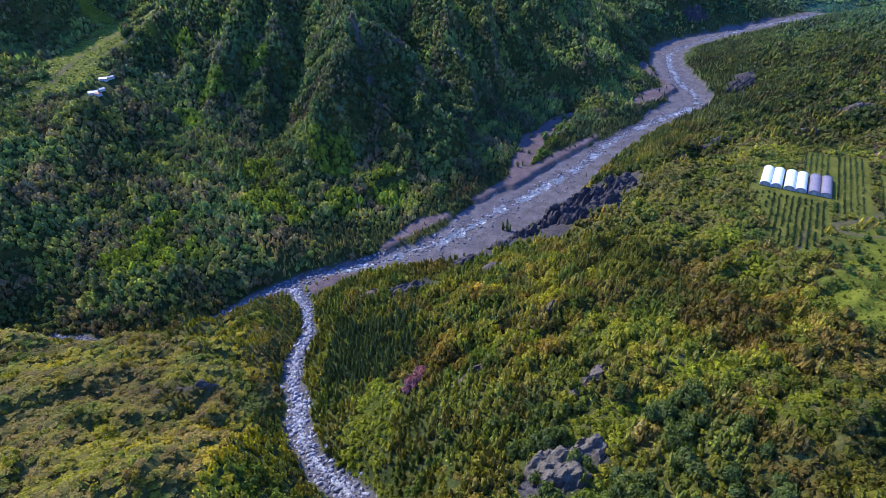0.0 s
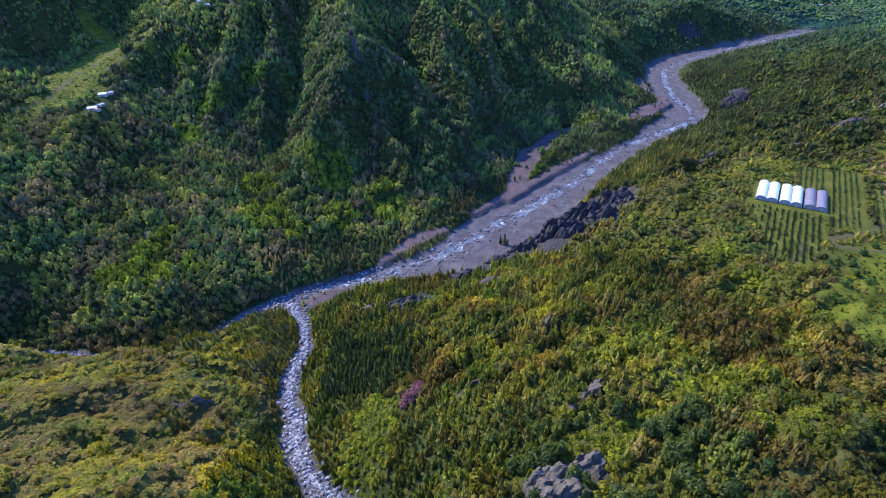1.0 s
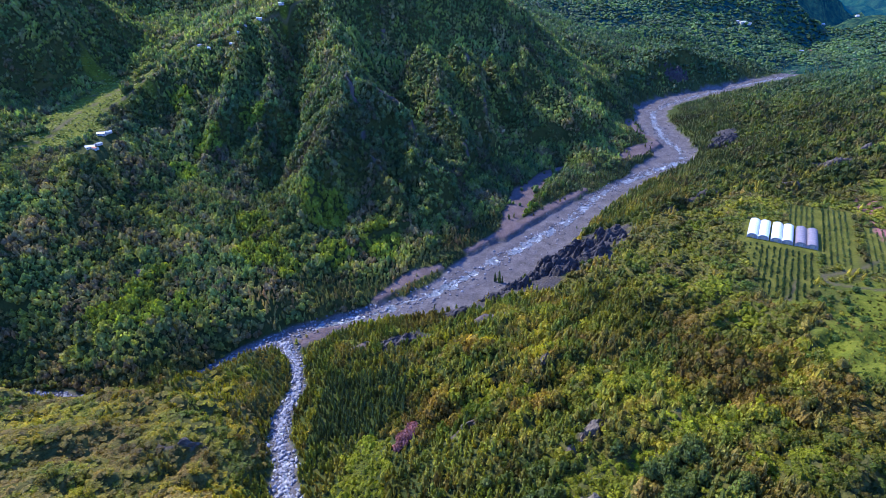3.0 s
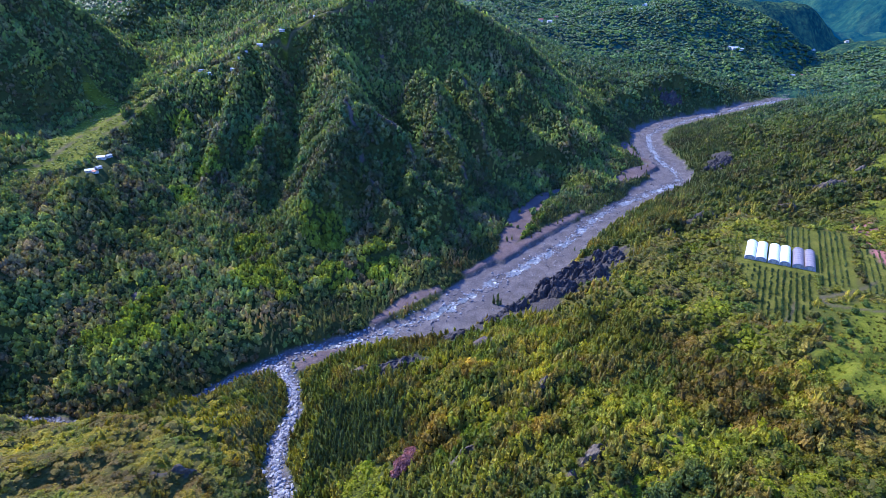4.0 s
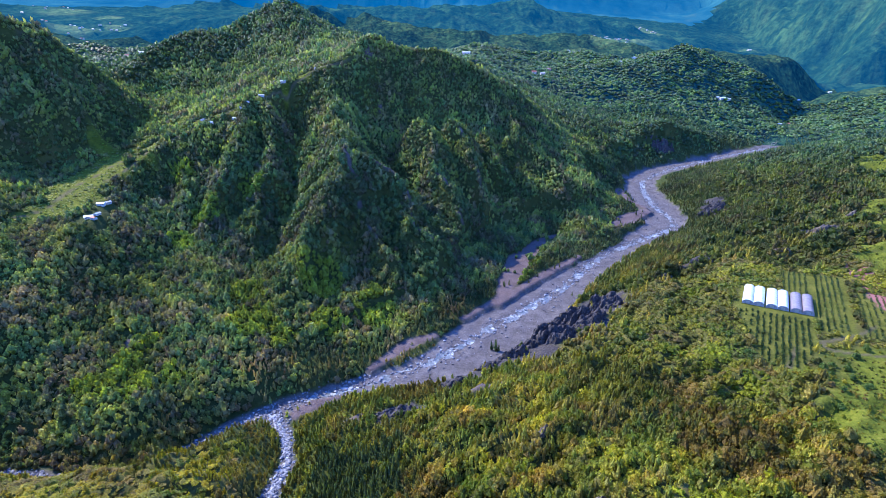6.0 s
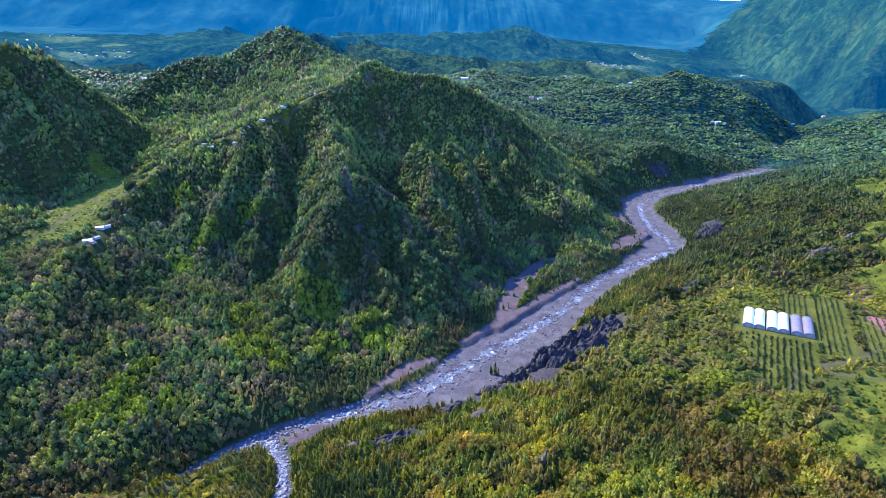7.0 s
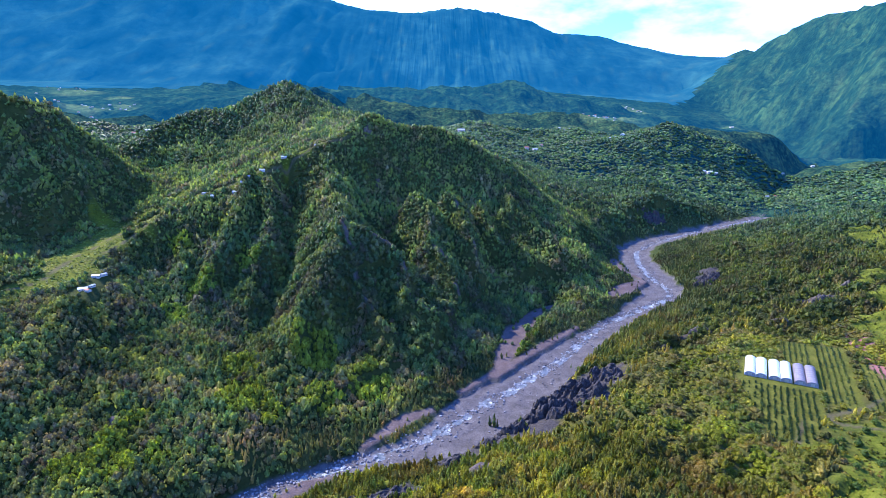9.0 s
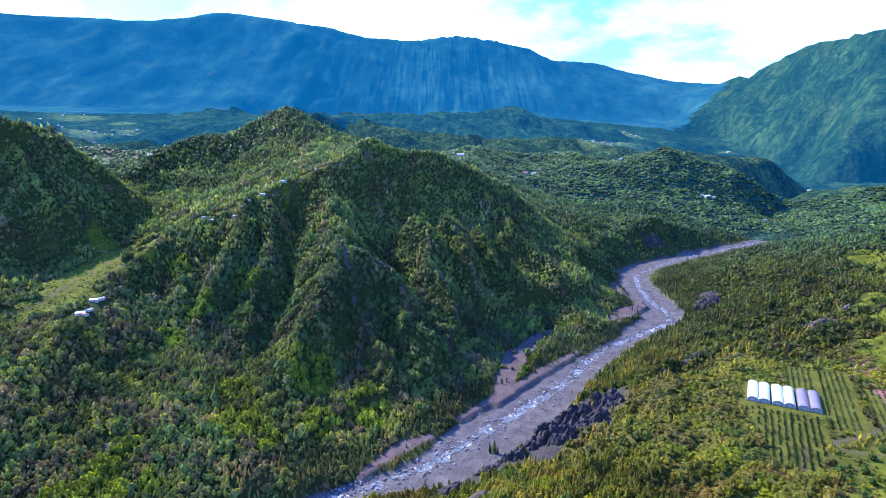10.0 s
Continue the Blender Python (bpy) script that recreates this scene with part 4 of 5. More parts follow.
def plant(r0, r1, gap, cards, seed, sides):
    p, rng = scatter(-r1, r1, max(50, r0 * 0.55), r1, gap, seed)
    p = p[in_sector(p, r0, r1)]
    z, c = ground(p[:, 0], p[:, 1])
    n = len(p)
    x, y = p[:, 0], p[:, 1]
    free = (c["gravel"] < 0.15) & (c["e_bed"] > 1.5) & (c["e_str"] > 1.0) & (c["pad"] < 0.5)
    free &= ~((c["bar"] > 0.3) & (rng.random(n) > 0.07))
    free &= ~((c["rock"] > 0.35) & (rng.random(n) > 0.05)) & ~((c["scar"] > 0.4) & (rng.random(n) > 0.12))
    for cx, cy, r in CLEAR:
        free &= np.hypot(x - cx, y - cy) > r
    free &= (y < 830) | (c["e_bed"] > np.where(left_of(x, y), 4, 14))
    for line in TRACKS:
        d, (w,) = along(line, x, y)
        free &= d > w + 1.8
    mead, fresh = c["meadow"] > 0.4, c["fresh"] > 0.4
    left = y > np.interp(x, [q[0] for q in bed], [q[1] for q in bed])
    spur = ~left & (x < -92) & (c["e_str"] > 6)
    right = ~left & ~spur
    grove = spots(GROVES, x + 8 * pn(x / 14, y / 14, 55), y + 8 * pn(x / 14, y / 14, 56), 0.3) > 0.5
    clump, patch = fbm(x / 11, y / 11, 3, 105), fbm(x / 30, y / 30, 3, 106)
    # slender trees keep to the flats by the water, round crowns to the left slopes and groves, scrub to the right bank
    flat = sstep(95, 20, c["e_bed"])
    tall = 0.6 * clump + 0.5 * patch + np.where(left, 1.0 * sstep(45, 5, c["e_bed"]) * sstep(300, 360, y), 0.8 * flat + 0.8 * sstep(95, 25, c["e_str"]) * (y > 130) + 0.42 * sstep(330, 280, y) * sstep(150, 90, x) + 0.3 * sstep(10, 60, x) * sstep(190, 230, y) * sstep(330, 250, y)) - 0.25
    upper = ~left & (y > 400) & (c["meadow"] < 0.2)
    tall = tall + 0.34 * upper * sstep(400, 500, y)
    tall = np.where(spur, tall - 1.0 + 1.5 * sstep(22, 8, c["e_bed"]), tall + 0.25 * (rng.random(n) - 0.5))
    scrubby = 0.9 * clump + 0.4 * patch + 0.5 * spur + 0.22 * right + 0.25 * right * sstep(90, 180, x) - 0.9 * left - 0.55 * right * sstep(400, 470, y)
    kind = np.where(tall > 0.35, 0, np.where((scrubby > 0.0) & ~grove, 2, 1))
    kind = np.where(mead | fresh & ~left, 2, np.where(fresh, 1, kind))
    thin = rng.random(n)
    grown = np.where(left, 0.9, 1.0) * np.clip(1.0 + 0.5 * clump, 0.55, 1.3)
    free &= ~(mead & (thin < np.where(left, 0.1, 0.38))) & ~((kind == 2) & ~fresh & ((thin < 0.04) | spur & (thin < 0.12)))
    warm = np.where(spur, 0.85 + 0.7 * patch, np.where(right, 0.45 + 0.6 * patch + 0.35 * sstep(110, 230, x) - 0.45 * sstep(420, 560, y), 0.1 + 0.3 * patch))
    warm = np.where(fresh, 0.9, np.where(mead, 0.6, np.where(grove, 0.1, np.clip(warm, 0, 1))))
    grey = np.clip(0.12 + 0.1 * left * sstep(560, 440, y) + 1.0 * fbm(x / 30, y / 30, 3, 107) + 0.55 * grove  - 0.3 * mead + 0.3 * spur, 0, 0.9)
    gold = spots(GOLD, x + 5 * pn(x / 9, y / 9, 57), y + 5 * pn(x / 9, y / 9, 58), 0.4)
    wide = fbm(x / 75, y / 75, 3, 108)
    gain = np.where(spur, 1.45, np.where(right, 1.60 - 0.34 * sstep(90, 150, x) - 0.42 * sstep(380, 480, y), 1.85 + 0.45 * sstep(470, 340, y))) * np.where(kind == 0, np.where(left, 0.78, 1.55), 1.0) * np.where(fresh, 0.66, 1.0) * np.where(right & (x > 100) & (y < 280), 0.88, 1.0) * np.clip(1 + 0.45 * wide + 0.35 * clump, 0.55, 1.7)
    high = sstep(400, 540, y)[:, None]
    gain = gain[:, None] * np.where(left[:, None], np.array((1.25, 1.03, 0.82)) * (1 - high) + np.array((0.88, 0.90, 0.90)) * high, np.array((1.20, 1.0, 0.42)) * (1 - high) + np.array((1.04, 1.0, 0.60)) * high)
    # haze put into the leaf colour: paler and bluer woods up the valley
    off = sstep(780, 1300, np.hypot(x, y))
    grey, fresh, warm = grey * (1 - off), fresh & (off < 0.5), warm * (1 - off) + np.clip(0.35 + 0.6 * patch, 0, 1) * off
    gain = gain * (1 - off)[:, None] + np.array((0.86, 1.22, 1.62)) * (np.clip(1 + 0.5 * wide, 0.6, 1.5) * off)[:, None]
    if r0 > 900:
        free |= ~mead & (c["e_bed"] > 14)
        kind = np.where(kind == 2, 1, kind)
    stand = np.zeros(n, bool)
    if r0 < 100:
        for k, (bx0, bx1, by0, by1) in enumerate(STANDS):
            m = free & (kind == k) & (x > bx0) & (x < bx1) & (y > by0) & (y < by1)
            stand |= m
            SINGLE[k].extend(zip(x[m], y[m], z[m]))
    free &= ~stand
    names = [("cone", "filao_woods", "slender dark green feathery trees crowded along the river flats", (3.6, 7.2), (0.28, 0.40), 0.6),
             ("broad", "broadleaf_woods", "round-crowned green and brownish trees covering the slopes", (3.8, 7.5), (0.42, 0.6), 1.1 if r0 < 100 else 0.9),
             ("scrub", "scrub", "low yellow-green bushes and brambles on open slopes", (1.2, 3.0), (0.56, 0.85), 0.62)]
    for k, (shape, name, label, (h0, h1), (q0, q1), share) in enumerate(names):
        m = free & (kind == k)
        big = 1.0 if r1 < 700 else 0.95 if r1 < 1010 else 1.15
        hgt = (h0 + (h1 - h0) * rng.random(m.sum()) ** 1.4) * big * grown[m] * np.where(mead[m], 0.6, np.where(spur[m], 0.7, 1.0))
        rad = np.maximum(hgt * (q0 + (q1 - q0) * rng.random(m.sum())), np.where(mead[m], np.where(left[m], 1.5, 0.7), gap * (0.46, 0.64 if r0 < 600 else 0.62 if r0 < 1200 else 0.8, 0.60)[k])) * np.where((k == 2) & ~mead[m] & ~left[m], np.where(spur[m], 1.5, 1.25), 1.0)
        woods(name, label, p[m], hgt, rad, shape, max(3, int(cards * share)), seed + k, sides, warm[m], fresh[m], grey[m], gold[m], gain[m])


plant(80, 330, 2.7, 36, 1000, 4)
plant(330, 620, 3.4, 17, 2000, 4)
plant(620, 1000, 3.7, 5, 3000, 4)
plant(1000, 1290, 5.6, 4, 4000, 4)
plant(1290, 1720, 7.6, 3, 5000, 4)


# ---- water ----
def water_material():
    m = Mat("river_water", 0.3)
    n = m.math("ADD", m.math("MULTIPLY", m.noise(0.16, 6, 0.65), 0.55), m.math("MULTIPLY", m.noise(0.9, 5, 0.7), 0.45))
    m.color(m.ramp(n, [(0.42, (0.055, 0.066, 0.074)), (0.52, (0.12, 0.132, 0.145)), (0.61, (0.40, 0.42, 0.44)), (0.70, (0.72, 0.74, 0.77))]))
    m.link(m.ramp(n, [(0.45, (0.3, 0.3, 0.3)), (0.6, (0.85, 0.85, 0.85))]), m.bsdf.inputs["Roughness"])
    m.bump(n, 0.7, 0.5)
    m.bsdf.inputs["Specular IOR Level"].default_value = 0.35
    return m.mat


M_WATER = water_material()


def resample(line, step):
    out = []
    for a, b in zip(line[:-1], line[1:]):
        n = max(1, int(math.dist(a[:2], b[:2]) / step))
        out += [tuple(p + (q - p) * k / n for p, q in zip(a, b)) for k in range(n)]
    return np.array(out + [line[-1]])


def smooth_path(p, rounds):
    for _ in range(rounds):
        p[1:-1] = (p[:-2] + 2 * p[1:-1] + p[2:]) / 4
    return p


def ribbon(name, label, line, level, lift, seed, across=7):
    """A strip of water along a line of (x, y, half width), at the level of another line."""
    p = smooth_path(resample(line, 2.5), 6)
    t = np.gradient(p[:, :2], axis=0)
    t /= np.linalg.norm(t, axis=1)[:, None] + 1e-9
    side = np.column_stack([t[:, 1], -t[:, 0]])
    v = np.linspace(-1, 1, across)
    wob = 1 + 0.3 * fbm(p[:, 0] / 9, p[:, 1] / 9, 2, seed)
    pts = p[:, None, :2] + side[:, None] * (v[None, :, None] * (p[:, 2] * wob)[:, None, None])
    x, y = pts[..., 0].ravel(), pts[..., 1].ravel()
    zc = along(level, p[:, 0], p[:, 1])[1][0]
    z = np.repeat(zc, across) + lift + 0.10 * fbm(x / 2.5, y / 2.5, 3, seed + 5)
    i = (np.arange(len(p) - 1)[:, None] * across + np.arange(across - 1)[None]).ravel()
    me = mesh_from(name, np.column_stack([x, y, z]), np.column_stack([i, i + across, i + across + 1, i + 1]), M_WATER, (), True)
    return tagged(new(name, me), label, "water", kind="structure")


ribbon("water_river", "shallow mountain river with white rapids", [(p[0], p[1], p[2] * 1.25) for p in water_line], bed, -0.42, 201)
ribbon("water_stream", "narrow white-water stream among boulders", [(p[0], p[1], 1.2) for p in stream], stream, 0.25, 202, 5)


# ---- boulders ----
def stone_material(name, a, b):
    m = Mat(name, 0.85)
    n = m.math("ADD", m.math("MULTIPLY", m.noise(0.8, 5), 0.6), m.math("MULTIPLY", m.noise(5, 4), 0.4))
    c = m.ramp(n, [(0.36, a), (0.62, b)])
    own = m.math("ADD", m.node("ShaderNodeObjectInfo").outputs["Random"], m.node("ShaderNodeNewGeometry").outputs["Random Per Island"])
    own = m.math("FRACT", own)
    c = m.mix(1.0, c, m.ramp(own, [(0.0, (0.45, 0.45, 0.5)), (0.55, (0.95, 0.95, 1.0)), (1.0, (1.5, 1.5, 1.5))]), "MULTIPLY")
    m.color(c)
    m.bump(n, 0.6, 0.15)
    return m.mat


M_STONE = stone_material("pale_boulder", (0.15, 0.145, 0.152), (0.29, 0.282, 0.288))
M_STONE_DARK = stone_material("grey_cobble", (0.10, 0.092, 0.098), (0.20, 0.185, 0.19))


def ball(level):
    bm = bmesh.new()
    bmesh.ops.create_icosphere(bm, subdivisions=level, radius=1.0)
    bm.verts.ensure_lookup_table()
    v = np.array([tuple(q.co) for q in bm.verts])
    f = np.array([[q.index for q in face.verts] for face in bm.faces])
    bm.free()
    return v, f


def rock_shape(seed, level):
    rng = np.random.default_rng(seed)
    v, f = ball(level)
    v = v * (0.72 + 0.5 * rng.random((len(v), 1)))
    for _ in range(4):      # flat broken faces
        d = rng.standard_normal(3)
        d /= np.linalg.norm(d)
        over = np.maximum(v @ d - 0.62, 0)
        v = v - over[:, None] * d
    return v * np.array([1.0, 0.8, 0.62]), f


def stones(name, label, x, y, size, material, seed, level=1):
    rng = np.random.default_rng(seed)
    z = ground(x, y)[0]
    shapes = [rock_shape(seed * 7 + k, level) for k in range(6)]
    pick, turn = rng.integers(0, 6, len(x)), rng.random(len(x)) * 2 * math.pi
    V, Fa, base = [], [], 0
    for k, (rv, rf) in enumerate(shapes):
        m = np.where(pick == k)[0]
        if not len(m):
            continue
        ca, sa = np.cos(turn[m])[:, None], np.sin(turn[m])[:, None]
        s = size[m][:, None]
        V.append(np.stack([(rv[:, 0] * ca - rv[:, 1] * sa) * s + x[m][:, None], (rv[:, 0] * sa + rv[:, 1] * ca) * s + y[m][:, None],
                           rv[:, 2] * s + (z[m] + 0.25 * size[m])[:, None]], 2).reshape(-1, 3))
        Fa.append((rf[None] + (np.arange(len(m)) * len(rv))[:, None, None] + base).reshape(-1, 3))
        base += len(m) * len(rv)
    return tagged(new(name, mesh_from(name, np.vstack(V), np.vstack(Fa), material)), label, "boulders", kind="stuff")


def by_line(line, n, wide, seed):
    """Random places along a line of (x, y, ..., half width)."""
    rng = np.random.default_rng(seed)
    p = smooth_path(resample([(q[0], q[1], q[-1]) for q in line], 2.0), 4)
    k = rng.integers(0, len(p), n)
    off = np.clip(rng.standard_normal((n, 2)) * 0.55, -1.2, 1.2) * (p[k, 2] * wide)[:, None]
    return p[k, 0] + off[:, 0], p[k, 1] + off[:, 1], rng


bx, by, rng_b = by_line(stream_bed, 2300, 1.0, 301)
big = rng_b.random(2300) ** 2.2 * 1.25 + 0.32
order = np.argsort(-big)
lone_set, rest = order[:220], order[220:]
stones("stream_boulders", "pale grey boulders crowding the narrow stream", bx[rest], by[rest], big[rest], M_STONE, 302)
bz = ground(bx[lone_set], by[lone_set])[0]
boulder_meshes = []
for k in range(6):
    rv, rf = rock_shape(900 + k, 2)
    boulder_meshes.append(mesh_from("boulder", rv, rf, M_STONE))
for k, i in enumerate(lone_set):
    ob = new("boulder", boulder_meshes[k % 6])
    ob.matrix_world = pose(bx[i], by[i], bz[k] + 0.2 * big[i], 0, 0, 137 * k % 360) @ Matrix.Scale(big[i], 4)
    tagged(ob, "large pale grey boulder lying in the stream bed", "boulder", "boulders in the stream")
bx, by, rng_b = by_line(water_line, 4200, 1.5, 303)
stones("river_boulders", "pale grey boulders breaking the river rapids", bx, by, rng_b.random(4200) ** 2.4 * 1.3 + 0.3, M_STONE, 304)
bx, by, rng_b = by_line(bed, 3000, 0.9, 305)
stones("bed_cobbles", "grey cobbles strewn over the gravel bed", bx, by, rng_b.random(3000) ** 3 * 1.3 + 0.25, M_STONE_DARK, 306)


# ---- rock outcrops ----
M_CRAG = plain("dark_basalt", (0.016, 0.013, 0.013), (0.080, 0.068, 0.068), 0.55, 0.9, 0.0, 0.4)
M_GREY = plain("grey_rock", (0.050, 0.041, 0.030), (0.155, 0.128, 0.096), 0.5, 0.9, 0.0, 0.4)
M_BROWN = plain("bare_brown_earth", (0.055, 0.042, 0.032), (0.145, 0.115, 0.085), 0.55, 0.95, 0.0, 0.4)


def outcrop(cx, cy, a, b, turn, amp, material, label, seed):
    """A ribbed mass of broken rock that rises out of the slope."""
    n, m = int(a * 2 / 0.75), int(b * 2 / 0.6)
    u, v = np.meshgrid(np.linspace(-1, 1, n), np.linspace(-1, 1, m))
    u, v = u.ravel(), v.ravel()
    ca, sa = math.cos(radians(turn)), math.sin(radians(turn))
    x, y = cx + u * a * ca - v * b * sa, cy + u * a * sa + v * b * ca
    r = np.hypot(u, v) + 0.16 * fbm(x / 5, y / 5, 3, seed)
    env = 1 - sstep(0.55, 0.95, r)
    z = ground(x, y)[0] + env * (amp * (0.9 * fbm((x + 0.6 * y) / 15, (y - 0.6 * x) / 7, 2, seed + 3) + 0.45 * ridged((x + 0.6 * y) / 16, (y - 0.6 * x) / 5.5, 2, seed + 5, 0.4) + 0.5 * (np.abs((u * 2.3 + v * 1.7) % 1 - 0.5)) + 0.35) + 0.4 + 0.5 * ridged((x + 0.6 * y) / 6, (y - 0.6 * x) / 2.6, 2, seed + 7)) - (1 - env) * 2.0
    x, y = x + env * 0.7 * pn(y / 3.0, z / 1.5, seed + 9), y + env * 0.7 * pn(x / 3.0, z / 1.5, seed + 10)
    i = (np.arange(m - 1)[:, None] * n + np.arange(n - 1)[None]).ravel()
    ob = new("rock_outcrop", mesh_from("rock_outcrop", np.column_stack([x, y, z]), np.column_stack([i, i + 1, i + n + 1, i + n]), material))
    return tagged(ob, label, "rock")


for k, (cx, cy, a, b, turn, amp) in enumerate([(36, 344, 17, 9, 38, 2.6), (58, 358, 20, 15, 36, 4.8), (84, 373, 22, 19, 42, 6.6), (112, 395, 22, 18, 42, 6.6), (140, 413, 19, 14, 40, 5.4),
                                               (96, 386, 14, 9, 60, 4.2), (94, 362, 20, 13, 42, 4.6), (118, 377, 20, 13, 42, 4.6), (144, 402, 16, 11, 42, 4.0), (10, 322, 13, 7, 35, 2.4), (-30, 284, 18, 7, 18, 2.2), (346, 650, 24, 13, 15, 5.0), (364, 672, 22, 13, 50, 5.0),
                                               (417, 1000, 30, 16, 12, 7.0), (38, 114, 14, 10, -25, 4.2), (50, 121, 10, 7, 20, 3.4), (186, 450, 9, 6, 0, 2.6)]):
    outcrop(cx, cy, a, b, turn, amp, M_CRAG if 200 < cy < 1010 else M_GREY, "dark broken rock outcrop with ribbed eroded faces" if 200 < cy < 1010 else "grey weathered rock outcrop rising from the scrub", 600 + 20 * k)
for k, (cx, cy, a, b, turn, amp) in enumerate([(62, 160, 9, 3.5, 40, 1.8), (240, 456, 11, 5, 5, 1.8), (205, 440, 9, 4, 25, 1.8), (52, 221, 6, 2.5, 50, 1.4), (10, 183, 7, 2.5, 45, 1.4),
                                               (-122, 178, 8, 3, 20, 1.3), (-103, 796, 7, 16, -12, 2.0), (-84, 748, 5, 8, 10, 1.2), (383, 501, 17, 6, -5, 2.4), (314, 458, 12, 4, -5, 1.8), (266, 449, 11, 4, 0, 1.2), (428, 528, 10, 4, 15, 1.8)]):
    outcrop(cx, cy, a, b, turn, amp, M_BROWN, "bare brown eroded crest among the scrub", 1000 + 20 * k)


# ---- single trees ----
def part(name, me, parent, label="", m=None):
    ob = new(name, me)
    ob.parent = parent
    if m is not None:
        ob.matrix_basis = m
    return tagged(ob, label)


def trunk_mesh(h, r, bend):
    """A tapered stem with a few limbs."""
    v, f = [], []

    def tube(a, b, r0, r1, lean):
        base = len(v)
        for k in range(4):
            t = k / 3
            c = Vector(a).lerp(Vector(b), t) + Vector((lean * math.sin(t * 3), lean * 0.6 * t, 0))
            for s in range(6):
                w = 2 * math.pi * s / 6
                rr = r0 + (r1 - r0) * t
                v.append((c.x + math.cos(w) * rr, c.y + math.sin(w) * rr, c.z))
        for k in range(3):
            for s in range(6):
                f.append((base + k * 6 + s, base + k * 6 + (s + 1) % 6, base + (k + 1) * 6 + (s + 1) % 6, base + (k + 1) * 6 + s))

    tube((0, 0, -0.5), (0, 0, h * 0.92), r, r * 0.2, bend)
    for k in range(4):
        w, z = 2.4 * k, h * (0.3 + 0.13 * k)
        tube((0, 0, z), (math.cos(w) * h * 0.16, math.sin(w) * h * 0.16, z + h * 0.14), r * 0.4, r * 0.1, 0)
    return mesh_from("trunk", np.array(v), np.array(f), M_BARK, (), True)


def tree_makers(shape, h, rad, col, cards, seed):
    out = []
    for k in range(4):
        tv, tf, shade = template(seed + k, cards, shape, 6)
        tv = tv * np.array([rad, rad, h])
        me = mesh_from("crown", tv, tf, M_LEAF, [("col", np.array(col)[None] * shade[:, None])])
        out.append((trunk_mesh(h, 0.16 if shape == "cone" else 0.2, 0.1 * (k - 1.5)), me))
    return out


FILAO = tree_makers("cone", 7.0, 1.35, (0.135, 0.180, 0.066), 60, 5100)
ROUND = tree_makers("broad", 5.6, 2.7, (0.135, 0.175, 0.044), 120, 5200)
BUSH = tree_makers("broad", 2.6, 1.9, (0.090, 0.150, 0.026), 60, 5300)


def tree(name, makers, k, x, y, z, scale, label, group=""):
    root = new(name)
    root.empty_display_size = 0.5
    stem, crown = makers[k % 4]
    part("trunk", stem, root)
    part("crown", crown, root)
    root.matrix_world = pose(x, y, z, 0, 0, (k * 97) % 360) @ Matrix.Diagonal((scale, scale, scale * (0.9 + 0.06 * (k % 5)), 1))
    return tagged(root, label, "tree", group)


for k, (x, y, z) in enumerate(SINGLE[0]):
    tree("filao_tree", FILAO, k, x, y, z, 0.72 + 0.09 * (k * 7 % 6), "slender dark green feathery tree in the streamside stand", "slender trees by the stream")
for k, (x, y, z) in enumerate(SINGLE[1]):
    tree("round_tree", ROUND, k, x, y, z, 0.75 + 0.09 * (k * 5 % 6), "round-crowned green tree on the scrubby slope", "round trees on the slope")
for k, (x, y, s) in enumerate([(44.5, 378, 1.75), (41.0, 379, 1.3), (47, 376.5, 0.9), (137, 421, 0.7), (-9, 342, 0.6), (-3, 339, 0.5), (30, 344, 0.55), (128, 468, 0.6), (20, 340, 0.5)]):
    tree("filao_tree", FILAO, k, x, y, height(x, y), s, "lone slender tree standing on the bare gravel bed")
for k, (x, y, s) in enumerate([(250, 274, 1.5), (228, 236, 1.2), (222, 232, 1.0), (214, 246, 1.1), (232, 252, 1.3), (205, 226, 1.0), (262, 282, 1.4), (240, 228, 0.9),
                               (212, 205, 1.1), (225, 214, 0.9), (238, 212, 1.0), (196, 214, 1.2), (252, 238, 1.0), (268, 262, 1.2), (222, 262, 1.5), (230, 266, 1.2), (236, 262, 1.4)]):
    tree("bush", BUSH, k, x, y, height(x, y), s, "dark green rounded bush on the open meadow")


# ---- cleared terrace: polytunnels, orchard ----
def film(name, a, b):
    m = Mat(name, 0.35)
    n = m.math("ADD", m.math("MULTIPLY", m.noise(0.25, 4), 0.5), m.math("MULTIPLY", m.noise(2.5, 4), 0.5))
    m.color(m.ramp(n, [(0.38, a), (0.62, b)]))
    m.bsdf.inputs["Specular IOR Level"].default_value = 0.4
    m.bump(n, 0.3, 0.1)
    return m.mat


M_FILM, M_NET = film("white_film", (0.56, 0.60, 0.62), (0.68, 0.72, 0.73)), film("mauve_net", (0.135, 0.104, 0.112), (0.225, 0.182, 0.188))
M_STEEL = plain("galvanised_steel", (0.35, 0.36, 0.38), (0.5, 0.51, 0.53), 3, 0.45, 0.8)
M_ENDS = plain("weathered_sheet", (0.22, 0.21, 0.22), (0.36, 0.34, 0.34), 0.9)


def arch(width, high, n=14, grow=0.0):
    w, h = width / 2 + grow, high + grow
    pts = [(-w, 0.0)]
    for k in range(n + 1):
        a = math.pi * k / n
        pts.append((-math.cos(a) * w, 1.3 + math.sin(a) * (h - 1.3)))
    return pts + [(w, 0.0)]


